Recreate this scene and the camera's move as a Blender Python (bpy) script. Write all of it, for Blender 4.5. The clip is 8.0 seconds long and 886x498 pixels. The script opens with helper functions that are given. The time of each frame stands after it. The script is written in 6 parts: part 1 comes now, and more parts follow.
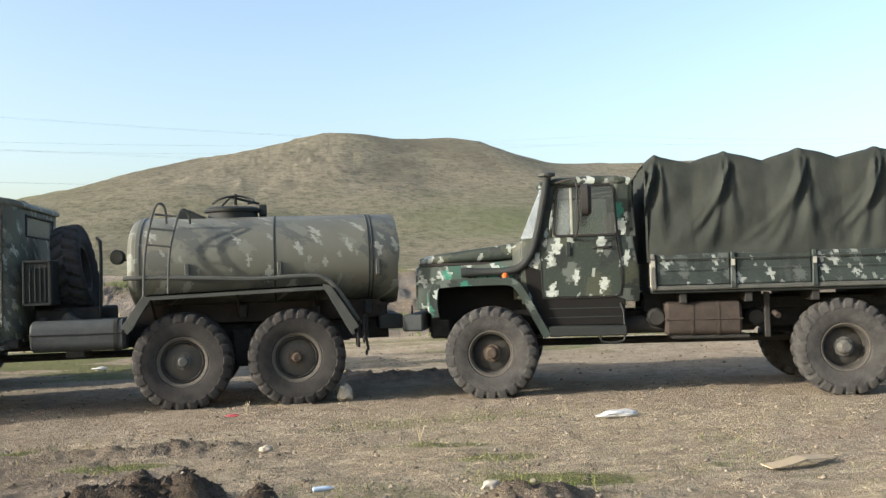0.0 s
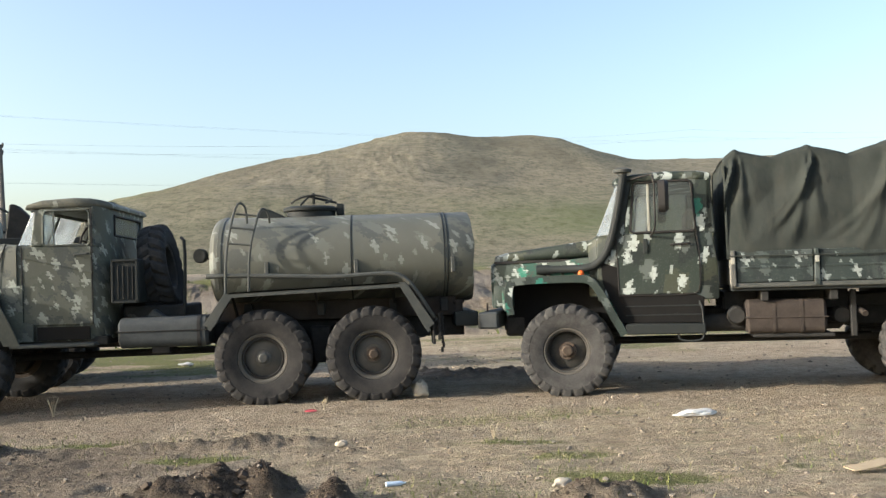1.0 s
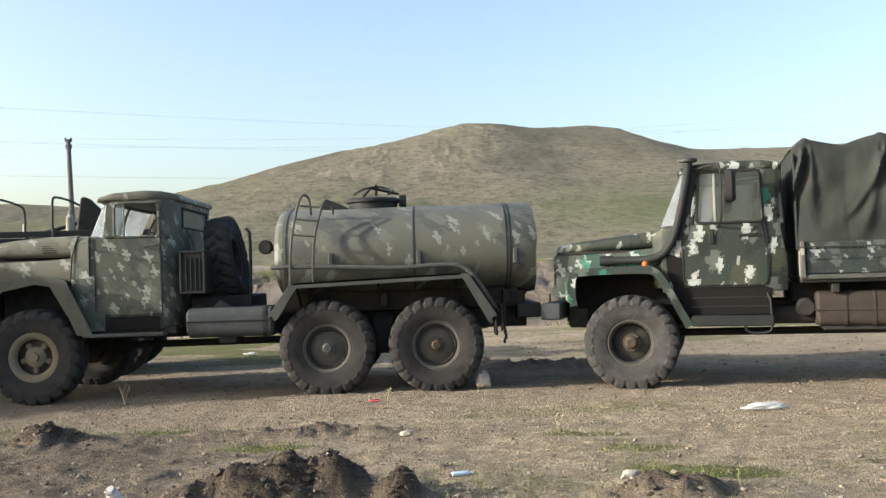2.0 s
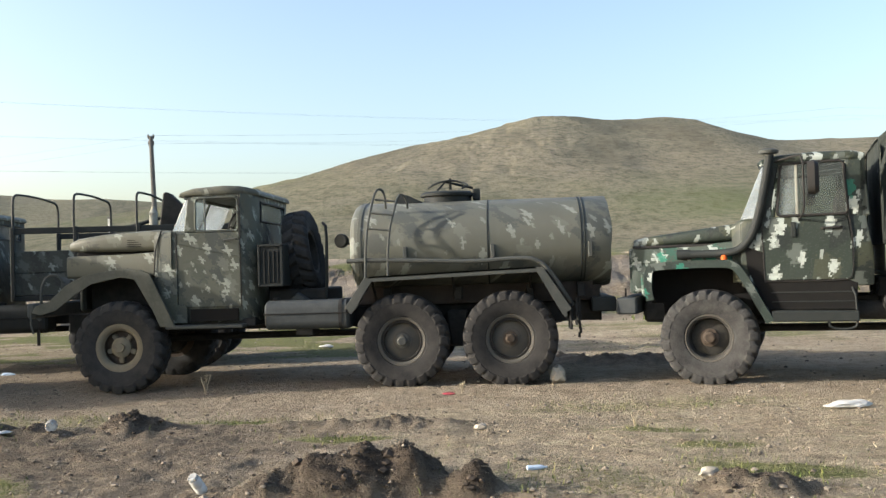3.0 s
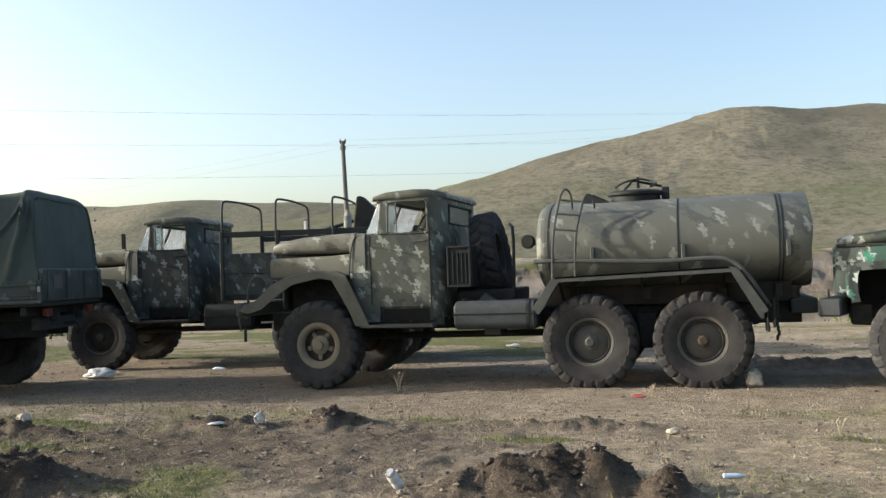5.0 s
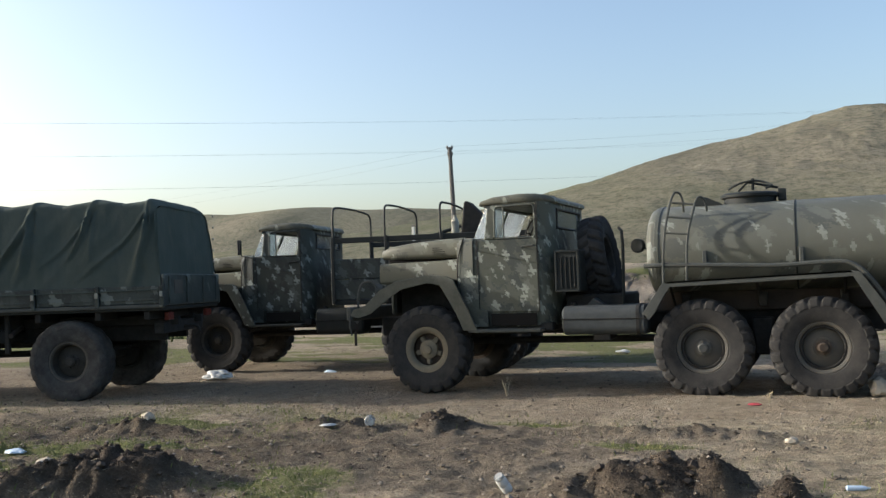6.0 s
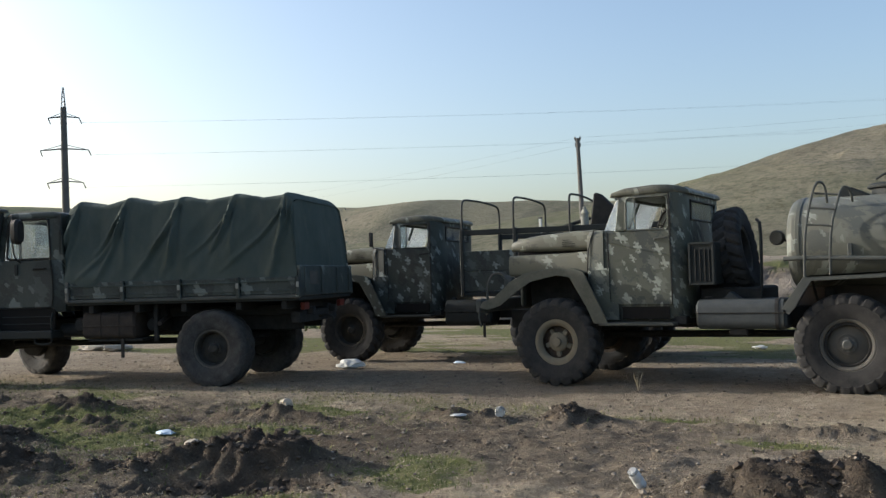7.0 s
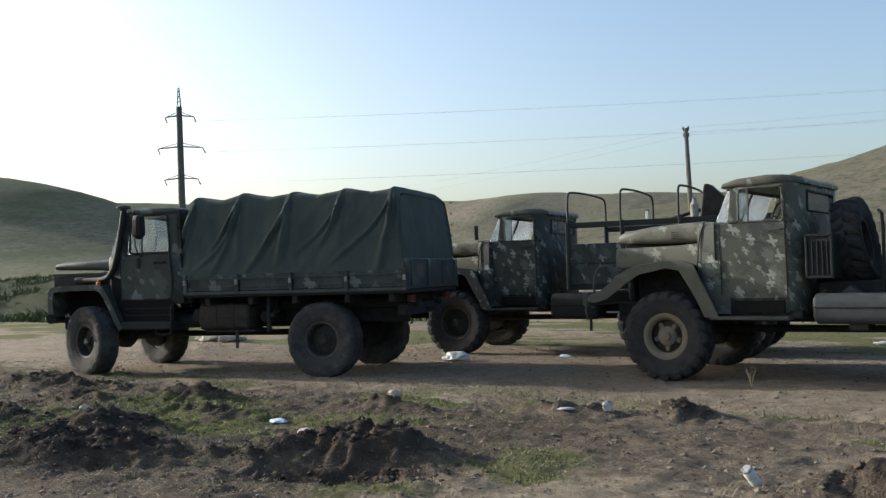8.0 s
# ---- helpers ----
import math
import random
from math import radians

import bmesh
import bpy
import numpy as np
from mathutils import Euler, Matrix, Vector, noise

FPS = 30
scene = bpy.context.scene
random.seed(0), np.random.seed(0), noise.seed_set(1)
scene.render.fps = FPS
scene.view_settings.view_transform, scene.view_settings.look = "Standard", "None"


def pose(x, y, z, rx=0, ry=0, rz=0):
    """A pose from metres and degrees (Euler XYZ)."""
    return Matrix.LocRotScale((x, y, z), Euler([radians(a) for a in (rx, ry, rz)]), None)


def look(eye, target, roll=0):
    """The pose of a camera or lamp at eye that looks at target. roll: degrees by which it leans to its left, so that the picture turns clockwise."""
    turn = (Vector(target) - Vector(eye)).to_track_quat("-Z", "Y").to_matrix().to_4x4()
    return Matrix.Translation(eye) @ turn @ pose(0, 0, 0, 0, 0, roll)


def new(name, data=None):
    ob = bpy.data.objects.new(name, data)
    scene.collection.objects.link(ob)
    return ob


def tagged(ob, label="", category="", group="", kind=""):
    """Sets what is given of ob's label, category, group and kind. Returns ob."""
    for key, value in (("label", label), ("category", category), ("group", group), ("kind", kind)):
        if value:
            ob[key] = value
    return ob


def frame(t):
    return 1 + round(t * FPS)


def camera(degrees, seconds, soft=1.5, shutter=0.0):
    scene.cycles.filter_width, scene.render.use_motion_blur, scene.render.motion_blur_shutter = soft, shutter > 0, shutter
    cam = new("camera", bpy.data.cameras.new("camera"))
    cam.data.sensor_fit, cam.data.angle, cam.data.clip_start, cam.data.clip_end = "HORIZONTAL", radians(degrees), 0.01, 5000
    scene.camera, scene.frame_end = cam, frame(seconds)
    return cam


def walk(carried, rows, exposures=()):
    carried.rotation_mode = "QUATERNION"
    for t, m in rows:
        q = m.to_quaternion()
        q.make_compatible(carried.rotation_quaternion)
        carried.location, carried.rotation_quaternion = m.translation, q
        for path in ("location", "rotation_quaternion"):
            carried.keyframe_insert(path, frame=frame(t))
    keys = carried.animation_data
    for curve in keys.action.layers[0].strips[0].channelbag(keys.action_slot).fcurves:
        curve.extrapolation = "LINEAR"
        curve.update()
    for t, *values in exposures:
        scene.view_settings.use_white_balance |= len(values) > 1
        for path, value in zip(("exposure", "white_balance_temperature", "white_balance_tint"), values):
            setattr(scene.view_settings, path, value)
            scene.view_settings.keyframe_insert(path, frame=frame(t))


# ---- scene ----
cam = camera(50.8, 8.0, soft=1.4)
PATH = [
    (0, (4.628, -10.645, 1.381), (4.937, -8.67, 1.442), -1.7),
    (0.5, (4.675, -10.662, 1.373), (4.88, -8.674, 1.445), -1.9),
    (1, (4.692, -10.675, 1.374), (4.829, -8.681, 1.436), -1.8),
    (1.5, (4.647, -10.672, 1.37), (4.733, -8.675, 1.423), -1.8),
    (3, (4.624, -10.683, 1.369), (4.481, -8.688, 1.408), -1.7),
    (3.5, (4.616, -10.684, 1.369), (4.408, -8.695, 1.403), -1.8),
    (4, (4.609, -10.692, 1.379), (4.289, -8.718, 1.414), -2.0),
    (5.5, (4.598, -10.745, 1.401), (3.967, -8.848, 1.459), -1.9),
    (6, (4.598, -10.744, 1.39), (3.852, -8.89, 1.457), -2.0),
    (6.5, (4.578, -10.766, 1.395), (3.7, -8.97, 1.456), -1.9),
    (7, (4.573, -10.781, 1.389), (3.583, -9.044, 1.448), -1.7),
    (7.5, (4.566, -10.788, 1.388), (3.472, -9.114, 1.445), -1.8),
    (8, (4.562, -10.805, 1.387), (3.385, -9.189, 1.438), -1.7),
]
walk(cam, [(t, look(eye, target, roll)) for t, eye, target, roll in PATH], [(0, 1.3, 6650, 10), (4, 1.33, 6650, 10), (5.5, 1.03, 6500, 10), (6.5, 0.82, 6350, 10), (8, 0.75, 6220, 10)])

# ---- light ----
SUN_EL, SUN_AZ = 17.5, 259.0
world = bpy.data.worlds.new("sky")
scene.world = world
world.use_nodes = True
wn = world.node_tree.nodes
sky = wn.new("ShaderNodeTexSky")
sky.sky_type = "NISHITA"
sky.sun_disc = False
sky.sun_elevation = radians(SUN_EL)
sky.sun_rotation = radians(SUN_AZ)
sky.air_density, sky.dust_density, sky.ozone_density = 1.0, 3.3, 1.5
wn["Background"].inputs["Strength"].default_value = 0.15
world.node_tree.links.new(sky.outputs[0], wn["Background"].inputs["Color"])
sun = new("sun", bpy.data.lights.new("sun", "SUN"))
sun.data.energy, sun.data.angle, sun.data.color = 3.4, radians(0.6), (1.0, 0.945, 0.86)
sdir = Vector((math.sin(radians(SUN_AZ)) * math.cos(radians(SUN_EL)), math.cos(radians(SUN_AZ)) * math.cos(radians(SUN_EL)), math.sin(radians(SUN_EL))))
sun.matrix_world = look(sdir * 60, (0, 0, 0))


# ---- materials ----
class Mat:
    """A node material with short calls."""

    def __init__(self, name, rough=0.8, metal=0.0, spec=0.3):
        self.m = bpy.data.materials.new(name)
        self.m.use_nodes = True
        self.n, self.l = self.m.node_tree.nodes, self.m.node_tree.links
        self.b = self.n["Principled BSDF"]
        self.b.inputs["Roughness"].default_value = rough
        self.b.inputs["Metallic"].default_value = metal
        self.b.inputs["Specular IOR Level"].default_value = spec
        self.co = self.n.new("ShaderNodeTexCoord").outputs["Object"]

    def put(self, socket, value):
        if hasattr(value, "is_linked"):
            self.l.new(value, socket)
        elif isinstance(value, tuple) and len(value) == 3 and socket.type == "RGBA":
            socket.default_value = (*value, 1)
        else:
            socket.default_value = value

    def vmath(self, op, a, b):
        x = self.n.new("ShaderNodeVectorMath")
        x.operation = op
        self.put(x.inputs[0], a)
        self.put(x.inputs[1], b)
        return x.outputs[0]

    def math(self, op, a, b=0.0):
        x = self.n.new("ShaderNodeMath")
        x.operation = op
        x.use_clamp = False
        self.put(x.inputs[0], a)
        self.put(x.inputs[1], b)
        return x.outputs[0]

    def noise(self, scale, detail=3.0, co=None, rough=0.55):
        x = self.n.new("ShaderNodeTexNoise")
        x.inputs["Scale"].default_value = scale
        x.inputs["Detail"].default_value = detail
        x.inputs["Roughness"].default_value = rough
        self.l.new(co if co is not None else self.co, x.inputs["Vector"])
        return x.outputs["Fac"]

    def step(self, value, lo, hi):
        x = self.n.new("ShaderNodeMapRange")
        x.inputs["From Min"].default_value = lo
        x.inputs["From Max"].default_value = hi
        self.l.new(value, x.inputs["Value"])
        return x.outputs[0]

    def mix(self, fac, a, b):
        x = self.n.new("ShaderNodeMix")
        x.data_type = "RGBA"
        self.put(x.inputs["Factor"], fac)
        self.put(x.inputs["A"], a)
        self.put(x.inputs["B"], b)
        return x.outputs["Result"]

    def attr(self, name):
        x = self.n.new("ShaderNodeAttribute")
        x.attribute_name = name
        return x.outputs["Fac"]

    def random(self):
        return self.n.new("ShaderNodeObjectInfo").outputs["Random"]

    def island(self):
        return self.n.new("ShaderNodeNewGeometry").outputs["Random Per Island"]

    def bump(self, height, strength, distance=0.01):
        x = self.n.new("ShaderNodeBump")
        x.inputs["Strength"].default_value = strength
        x.inputs["Distance"].default_value = distance
        self.l.new(height, x.inputs["Height"])
        self.l.new(x.outputs[0], self.b.inputs["Normal"])

    def done(self, colour, rough=None):
        self.put(self.b.inputs["Base Color"], colour)
        if rough is not None:
            self.put(self.b.inputs["Roughness"], rough)
        return self.m


def blots(k, u, v, size, share, a, b, seed, rough=0.55, pixel=0.017, arm=0.8):
    """A mask of hand-sprayed stepped crosses and flames: one in a share of the cells of a loose lattice."""
    comb = k.n.new("ShaderNodeCombineXYZ")
    k.put(comb.inputs[0], k.math("MULTIPLY", u, 1.0 / size))
    k.put(comb.inputs[1], k.math("MULTIPLY", v, 1.0 / size))
    p = k.vmath("ADD", comb.outputs[0], (seed * 7.31, seed * 3.77, 0.0))
    p = k.vmath("SNAP", p, (pixel / size, pixel / size, 1.0))
    vor = k.n.new("ShaderNodeTexVoronoi")
    vor.voronoi_dimensions = "2D"
    vor.inputs["Scale"].default_value = 1.0
    k.l.new(p, vor.inputs["Vector"])
    d = k.vmath("ABSOLUTE", k.vmath("SUBTRACT", p, vor.outputs["Position"]), (0, 0, 0))
    xyz = k.n.new("ShaderNodeSeparateXYZ")
    k.l.new(d, xyz.inputs[0])
    dx, dz = xyz.outputs[0], xyz.outputs[1]
    c1 = k.math("MAXIMUM", k.math("DIVIDE", dx, a), k.math("DIVIDE", dz, b))
    c2 = k.math("MAXIMUM", k.math("DIVIDE", dx, b * arm), k.math("DIVIDE", dz, a))
    rag = k.noise(4.5, 3.0, p, 0.75)
    cross = k.math("ADD", k.math("MINIMUM", c1, c2), k.math("MULTIPLY", k.math("SUBTRACT", rag, 0.5), rough * 3))
    rgb = k.n.new("ShaderNodeSeparateColor")
    k.l.new(vor.outputs["Color"], rgb.inputs[0])
    cross = k.math("ADD", cross, k.math("MULTIPLY", rgb.outputs[1], 0.5))
    return k.math("MULTIPLY", k.step(cross, 1.06, 0.94), k.math("LESS_THAN", rgb.outputs[0], share))


def camo(name, base, dark, light, dust, dusty, accent=None, size=0.24, share=0.5, a=0.13, b=0.36, teal=0.12, arm=0.8, slant=0.35, patch=None):
    """Faded hand-sprayed camouflage paint: dark stepped patches and pale crosses over a base coat, with dust, rust chips and scratches."""
    k = Mat(name, 0.62, spec=0.3)
    xyz = k.n.new("ShaderNodeSeparateXYZ")
    k.l.new(k.co, xyz.inputs[0])
    u = k.math("ADD", xyz.outputs[0], k.math("MULTIPLY", xyz.outputs[1], 0.8))
    u = k.math("ADD", u, k.math("MULTIPLY", xyz.outputs[2], slant))
    v = k.math("ADD", xyz.outputs[2], k.math("MULTIPLY", xyz.outputs[1], 0.45))
    col = k.mix(k.math("MULTIPLY", k.step(k.noise(1.6, 4.0), 0.35, 0.65), 0.5), base, tuple(0.72 * c for c in base))
    col = k.mix(k.math("MULTIPLY", blots(k, u, v, size * 1.5, 0.8, 0.3, 0.5, 1.0, 0.9), 0.9), col, dark)
    if patch:
        col = k.mix(k.math("MULTIPLY", blots(k, u, v, size * 1.9, 0.5, 0.3, 0.45, 6.0, 0.9), 0.8), col, patch)
    tone = tuple(0.7 * p + 0.3 * q for p, q in zip(base, light))
    col = k.mix(k.math("MULTIPLY", blots(k, u, v, size * 1.25, 0.45, 0.16, 0.38, 2.0), 0.6), col, tone)
    fade = k.step(k.noise(14.0, 5.0, None, 0.7), 0.25, 0.5)
    col = k.mix(k.math("MULTIPLY", blots(k, u, v, size, share, a, b, 3.0, arm=arm), k.math("ADD", k.math("MULTIPLY", fade, 0.55), 0.45)), col, light)
    col = k.mix(k.math("MULTIPLY", blots(k, u, v, size * 0.6, share * 0.55, a * 1.05, b * 0.85, 4.0, arm=arm), 0.6), col, light)
    if accent:
        col = k.mix(k.math("MULTIPLY", blots(k, u, v, size * 1.1, teal, 0.2, 0.42, 5.0), 0.85), col, accent)
    cloud = k.noise(2.3, 6.0, None, 0.7)
    grain = k.noise(60.0, 4.0)
    col = k.mix(k.math("MULTIPLY", k.step(cloud, 0.25, 0.75), dusty), col, dust)
    col = k.mix(k.math("MULTIPLY", k.step(grain, 0.56, 0.75), 0.28), col, dust)
    runs = k.noise(9.0, 4.0, k.vmath("MULTIPLY", k.co, (1.0, 1.0, 0.12)), 0.65)
    col = k.mix(k.math("MULTIPLY", k.step(runs, 0.58, 0.78), 0.22), col, dust)
    chips = k.noise(24.0, 5.0, None, 0.75)
    col = k.mix(k.math("MULTIPLY", k.step(chips, 0.68, 0.71), 0.6), col, (0.07, 0.045, 0.03))
    dents = k.noise(2.6, 2.0)
    k.bump(k.math("ADD", k.math("MULTIPLY", dents, 1.5), k.math("MULTIPLY", k.noise(12.0, 5.0), 0.5)), 0.3, 0.02)
    return k.done(col, k.step(cloud, -0.6, 1.4))


def dusty(name, base, dust, amount, scale=7.0, rough=0.85, metal=0.0, bump=0.3):
    k = Mat(name, rough, metal, 0.25)
    cloud = k.noise(scale, 6.0, None, 0.68)
    grain = k.noise(scale * 11, 3.0)
    col = k.mix(k.math("MULTIPLY", k.step(cloud, 0.3, 0.72), amount), base, dust)
    col = k.mix(k.math("MULTIPLY", k.step(grain, 0.5, 0.8), amount * 0.5), col, dust)
    k.bump(grain, bump, 0.004)
    return k.done(col)


DUST = (0.111, 0.117, 0.112)
PALE = (0.33, 0.37, 0.345)
m_camo_green = camo("camo_dark_green", (0.018, 0.027, 0.021), (0.010, 0.014, 0.013), PALE, DUST, 0.05, (0.012, 0.12, 0.085), size=0.25, share=0.58, a=0.14, b=0.52, teal=0.05, arm=0.5, slant=-0.15, patch=(0.040, 0.045, 0.028))
# dusty khaki made paler: sunlight on roof and bonnet is in the colour
m_camo_sunlit = camo("camo_sunlit_khaki", (0.108, 0.106, 0.076), (0.066, 0.066, 0.050), (0.24, 0.25, 0.21), DUST, 0.2, share=0.3, a=0.10)
m_camo_khaki = camo("camo_faded_khaki", (0.070, 0.076, 0.058), (0.033, 0.040, 0.037), (0.23, 0.25, 0.215), DUST, 0.14, size=0.19, share=0.6, a=0.11, b=0.40, patch=(0.050, 0.058, 0.042))
m_camo_tank = camo("camo_tank", (0.100, 0.103, 0.083), (0.056, 0.062, 0.056), (0.20, 0.215, 0.19), DUST, 0.2, size=0.30, share=0.42, a=0.09, b=0.36, arm=0.55, slant=0.1)
# shaded copy of the camouflage: the flatbed's shade is in its dark tones
m_camo_shade = camo("camo_shaded_green", (0.030, 0.038, 0.034), (0.015, 0.020, 0.019), (0.17, 0.20, 0.195), DUST, 0.10, size=0.19, share=0.5, a=0.11, b=0.4)
m_camo_nose = camo("camo_nose", (0.040, 0.056, 0.046), (0.014, 0.07, 0.052), PALE, DUST, 0.08, (0.010, 0.17, 0.115), size=0.18, share=0.8, b=0.5, teal=0.6)
m_camo_lip = camo("camo_wing_edge", (0.020, 0.032, 0.027), (0.010, 0.017, 0.015), PALE, DUST, 0.06, (0.010, 0.14, 0.10), size=0.24, share=0.16, teal=0.2)
# like the paint of the flatbed, with fewer, larger and dimmer crosses
m_camo_dim = camo("camo_dark_dim", (0.032, 0.042, 0.038), (0.017, 0.023, 0.022), (0.12, 0.138, 0.126), DUST, 0.12, size=0.32, share=0.35, a=0.14, b=0.4)
m_camo_bed = camo("camo_board", (0.020, 0.030, 0.028), (0.012, 0.018, 0.018), (0.23, 0.26, 0.25), DUST, 0.08, size=0.18, share=0.5, a=0.11, b=0.42)
m_rubber = dusty("tyre_rubber", (0.018, 0.018, 0.019), (0.088, 0.087, 0.082), 0.75, 6.0, 0.92)
m_rubber_mid = dusty("worn_tyre_rubber", (0.016, 0.016, 0.017), (0.058, 0.055, 0.050), 0.75, 6.0, 0.92)
# near-black colour that stands in for the shade of recesses and gaps
m_recess_shade = dusty("recess_shade", (0.004, 0.004, 0.004), (0.012, 0.011, 0.010), 0.4, 8.0, 0.9)
m_rubber_dark = dusty("dark_tyre_rubber", (0.016, 0.017, 0.018), (0.052, 0.051, 0.049), 0.65, 6.0, 0.92)
m_rim_grey = dusty("dusty_grey_rim", (0.058, 0.059, 0.054), (0.115, 0.096, 0.075), 0.5, 9.0, 0.75)
m_rim_dark = dusty("dark_rim", (0.02, 0.022, 0.022), (0.11, 0.095, 0.075), 0.4, 9.0, 0.7)
m_rim_tan = dusty("tan_rim", (0.165, 0.148, 0.108), (0.10, 0.08, 0.06), 0.5, 12.0, 0.8)
m_hub_rust = dusty("rusty_hub", (0.055, 0.04, 0.03), (0.11, 0.09, 0.07), 0.6, 20.0, 0.85)
m_hub_grey = dusty("grey_hub", (0.060, 0.066, 0.066), (0.15, 0.135, 0.11), 0.5, 20.0, 0.6)
m_under = dusty("underbody", (0.013, 0.014, 0.014), (0.048, 0.046, 0.042), 0.55, 8.0, 0.85)
m_rusty = dusty("rusty_sheet", (0.024, 0.020, 0.018), (0.062, 0.050, 0.041), 0.7, 6.0, 0.85)
m_metal_olive = dusty("olive_steel", (0.043, 0.049, 0.046), (0.112, 0.110, 0.098), 0.45, 6.0, 0.7)
m_metal_blue = dusty("weathered_blue_grey_steel", (0.034, 0.041, 0.044), (0.088, 0.090, 0.087), 0.45, 5.0, 0.7)
m_wing = dusty("worn_khaki_paint", (0.052, 0.058, 0.047), (0.15, 0.145, 0.12), 0.5, 4.0, 0.7)
m_metal_dark = dusty("dark_green_steel", (0.012, 0.016, 0.016), (0.034, 0.035, 0.033), 0.35, 6.0, 0.65)
m_black = dusty("black_rubber", (0.012, 0.012, 0.012), (0.05, 0.045, 0.04), 0.4, 10.0, 0.6)
m_pale = dusty("pale_paint", (0.27, 0.28, 0.25), (0.16, 0.14, 0.11), 0.6, 8.0, 0.75)
m_concrete = dusty("weathered_concrete", (0.125, 0.122, 0.115), (0.085, 0.08, 0.075), 0.7, 3.0, 0.9)
m_wire = dusty("wire", (0.10, 0.10, 0.10), (0.16, 0.16, 0.16), 0.3, 3.0, 0.6)
m_orange = dusty("orange_lens", (0.65, 0.12, 0.02), (0.3, 0.12, 0.05), 0.3, 20.0, 0.35)
m_red = dusty("red_lens", (0.13, 0.02, 0.015), (0.10, 0.05, 0.035), 0.4, 20.0, 0.4)
m_white_plastic = dusty("white_plastic", (0.58, 0.59, 0.57), (0.36, 0.34, 0.30), 0.5, 18.0, 0.45)
m_blue_plastic = dusty("pale_blue_plastic", (0.45, 0.58, 0.72), (0.65, 0.68, 0.7), 0.5, 18.0, 0.4)
m_card = dusty("cardboard", (0.34, 0.28, 0.19), (0.25, 0.20, 0.14), 0.6, 12.0, 0.9)
m_redlitter = dusty("red_wrapper", (0.35, 0.03, 0.06), (0.3, 0.15, 0.12), 0.5, 20.0, 0.5)
m_stone = dusty("pale_stone", (0.40, 0.36, 0.29), (0.27, 0.23, 0.18), 0.6, 14.0, 0.95, 0.0, 0.6)
m_seat = dusty("dark_seat", (0.03, 0.028, 0.026), (0.07, 0.06, 0.05), 0.4, 10.0, 0.8)


def make_glass(name, tint, dirt, haze=(0.5, 0.5, 0.48)):
    k = Mat(name)
    n, l = k.n, k.l
    clear = n.new("ShaderNodeBsdfTransparent")
    clear.inputs[0].default_value = (*tint, 1)
    gloss = n.new("ShaderNodeBsdfGlossy")
    gloss.inputs["Roughness"].default_value = 0.05
    fres = n.new("ShaderNodeFresnel")
    fres.inputs["IOR"].default_value = 1.6
    one = n.new("ShaderNodeMixShader")
    l.new(fres.outputs[0], one.inputs[0])
    l.new(clear.outputs[0], one.inputs[1])
    l.new(gloss.outputs[0], one.inputs[2])
    film = n.new("ShaderNodeBsdfDiffuse")
    film.inputs[0].default_value = (*haze, 1)
    two = n.new("ShaderNodeMixShader")
    l.new(k.math("MULTIPLY", k.step(k.noise(5.0, 5.0), 0.2, 0.8), dirt), two.inputs[0])
    l.new(one.outputs[0], two.inputs[1])
    l.new(film.outputs[0], two.inputs[2])
    l.new(two.outputs[0], n["Material Output"].inputs["Surface"])
    return k.m


m_glass = make_glass("dusty_glass", (0.66, 0.71, 0.73), 0.05, (0.42, 0.45, 0.47))
m_glass_dirty = make_glass("dirty_glass", (0.70, 0.76, 0.78), 0.2, (0.45, 0.48, 0.5))
# pale film paints the bright sky's reflection together with dust on the glass
m_screen = make_glass("dusty_screen_sky_sheen", (0.80, 0.86, 0.89), 0.38, (0.62, 0.66, 0.69))
m_pet = make_glass("clear_bottle_plastic", (0.85, 0.9, 0.92), 0.9)


def canvas(name, low, high, stain):
    k = Mat(name, 0.92, spec=0.15)
    cloud = k.noise(1.7, 6.0, None, 0.65)
    col = k.mix(k.step(cloud, 0.3, 0.7), low, high)
    streak = k.noise(7.0, 4.0, k.vmath("MULTIPLY", k.co, (1.0, 1.0, 0.25)))
    col = k.mix(k.math("MULTIPLY", k.step(streak, 0.52, 0.8), 0.3), col, stain)
    weave = k.noise(140.0, 2.0)
    wrinkle = k.noise(6.0, 4.0, k.vmath("MULTIPLY", k.co, (1.0, 1.0, 0.6)))
    k.bump(k.math("ADD", k.math("MULTIPLY", weave, 0.1), wrinkle), 0.5, 0.04)
    return k.done(col)


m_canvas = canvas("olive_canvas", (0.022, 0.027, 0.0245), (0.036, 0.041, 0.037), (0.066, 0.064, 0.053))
# greener canvas, its colour lightened to lift the cover that stands in shade
m_canvas_lifted = canvas("green_canvas_lifted", (0.046, 0.062, 0.056), (0.068, 0.083, 0.074), (0.12, 0.12, 0.10))


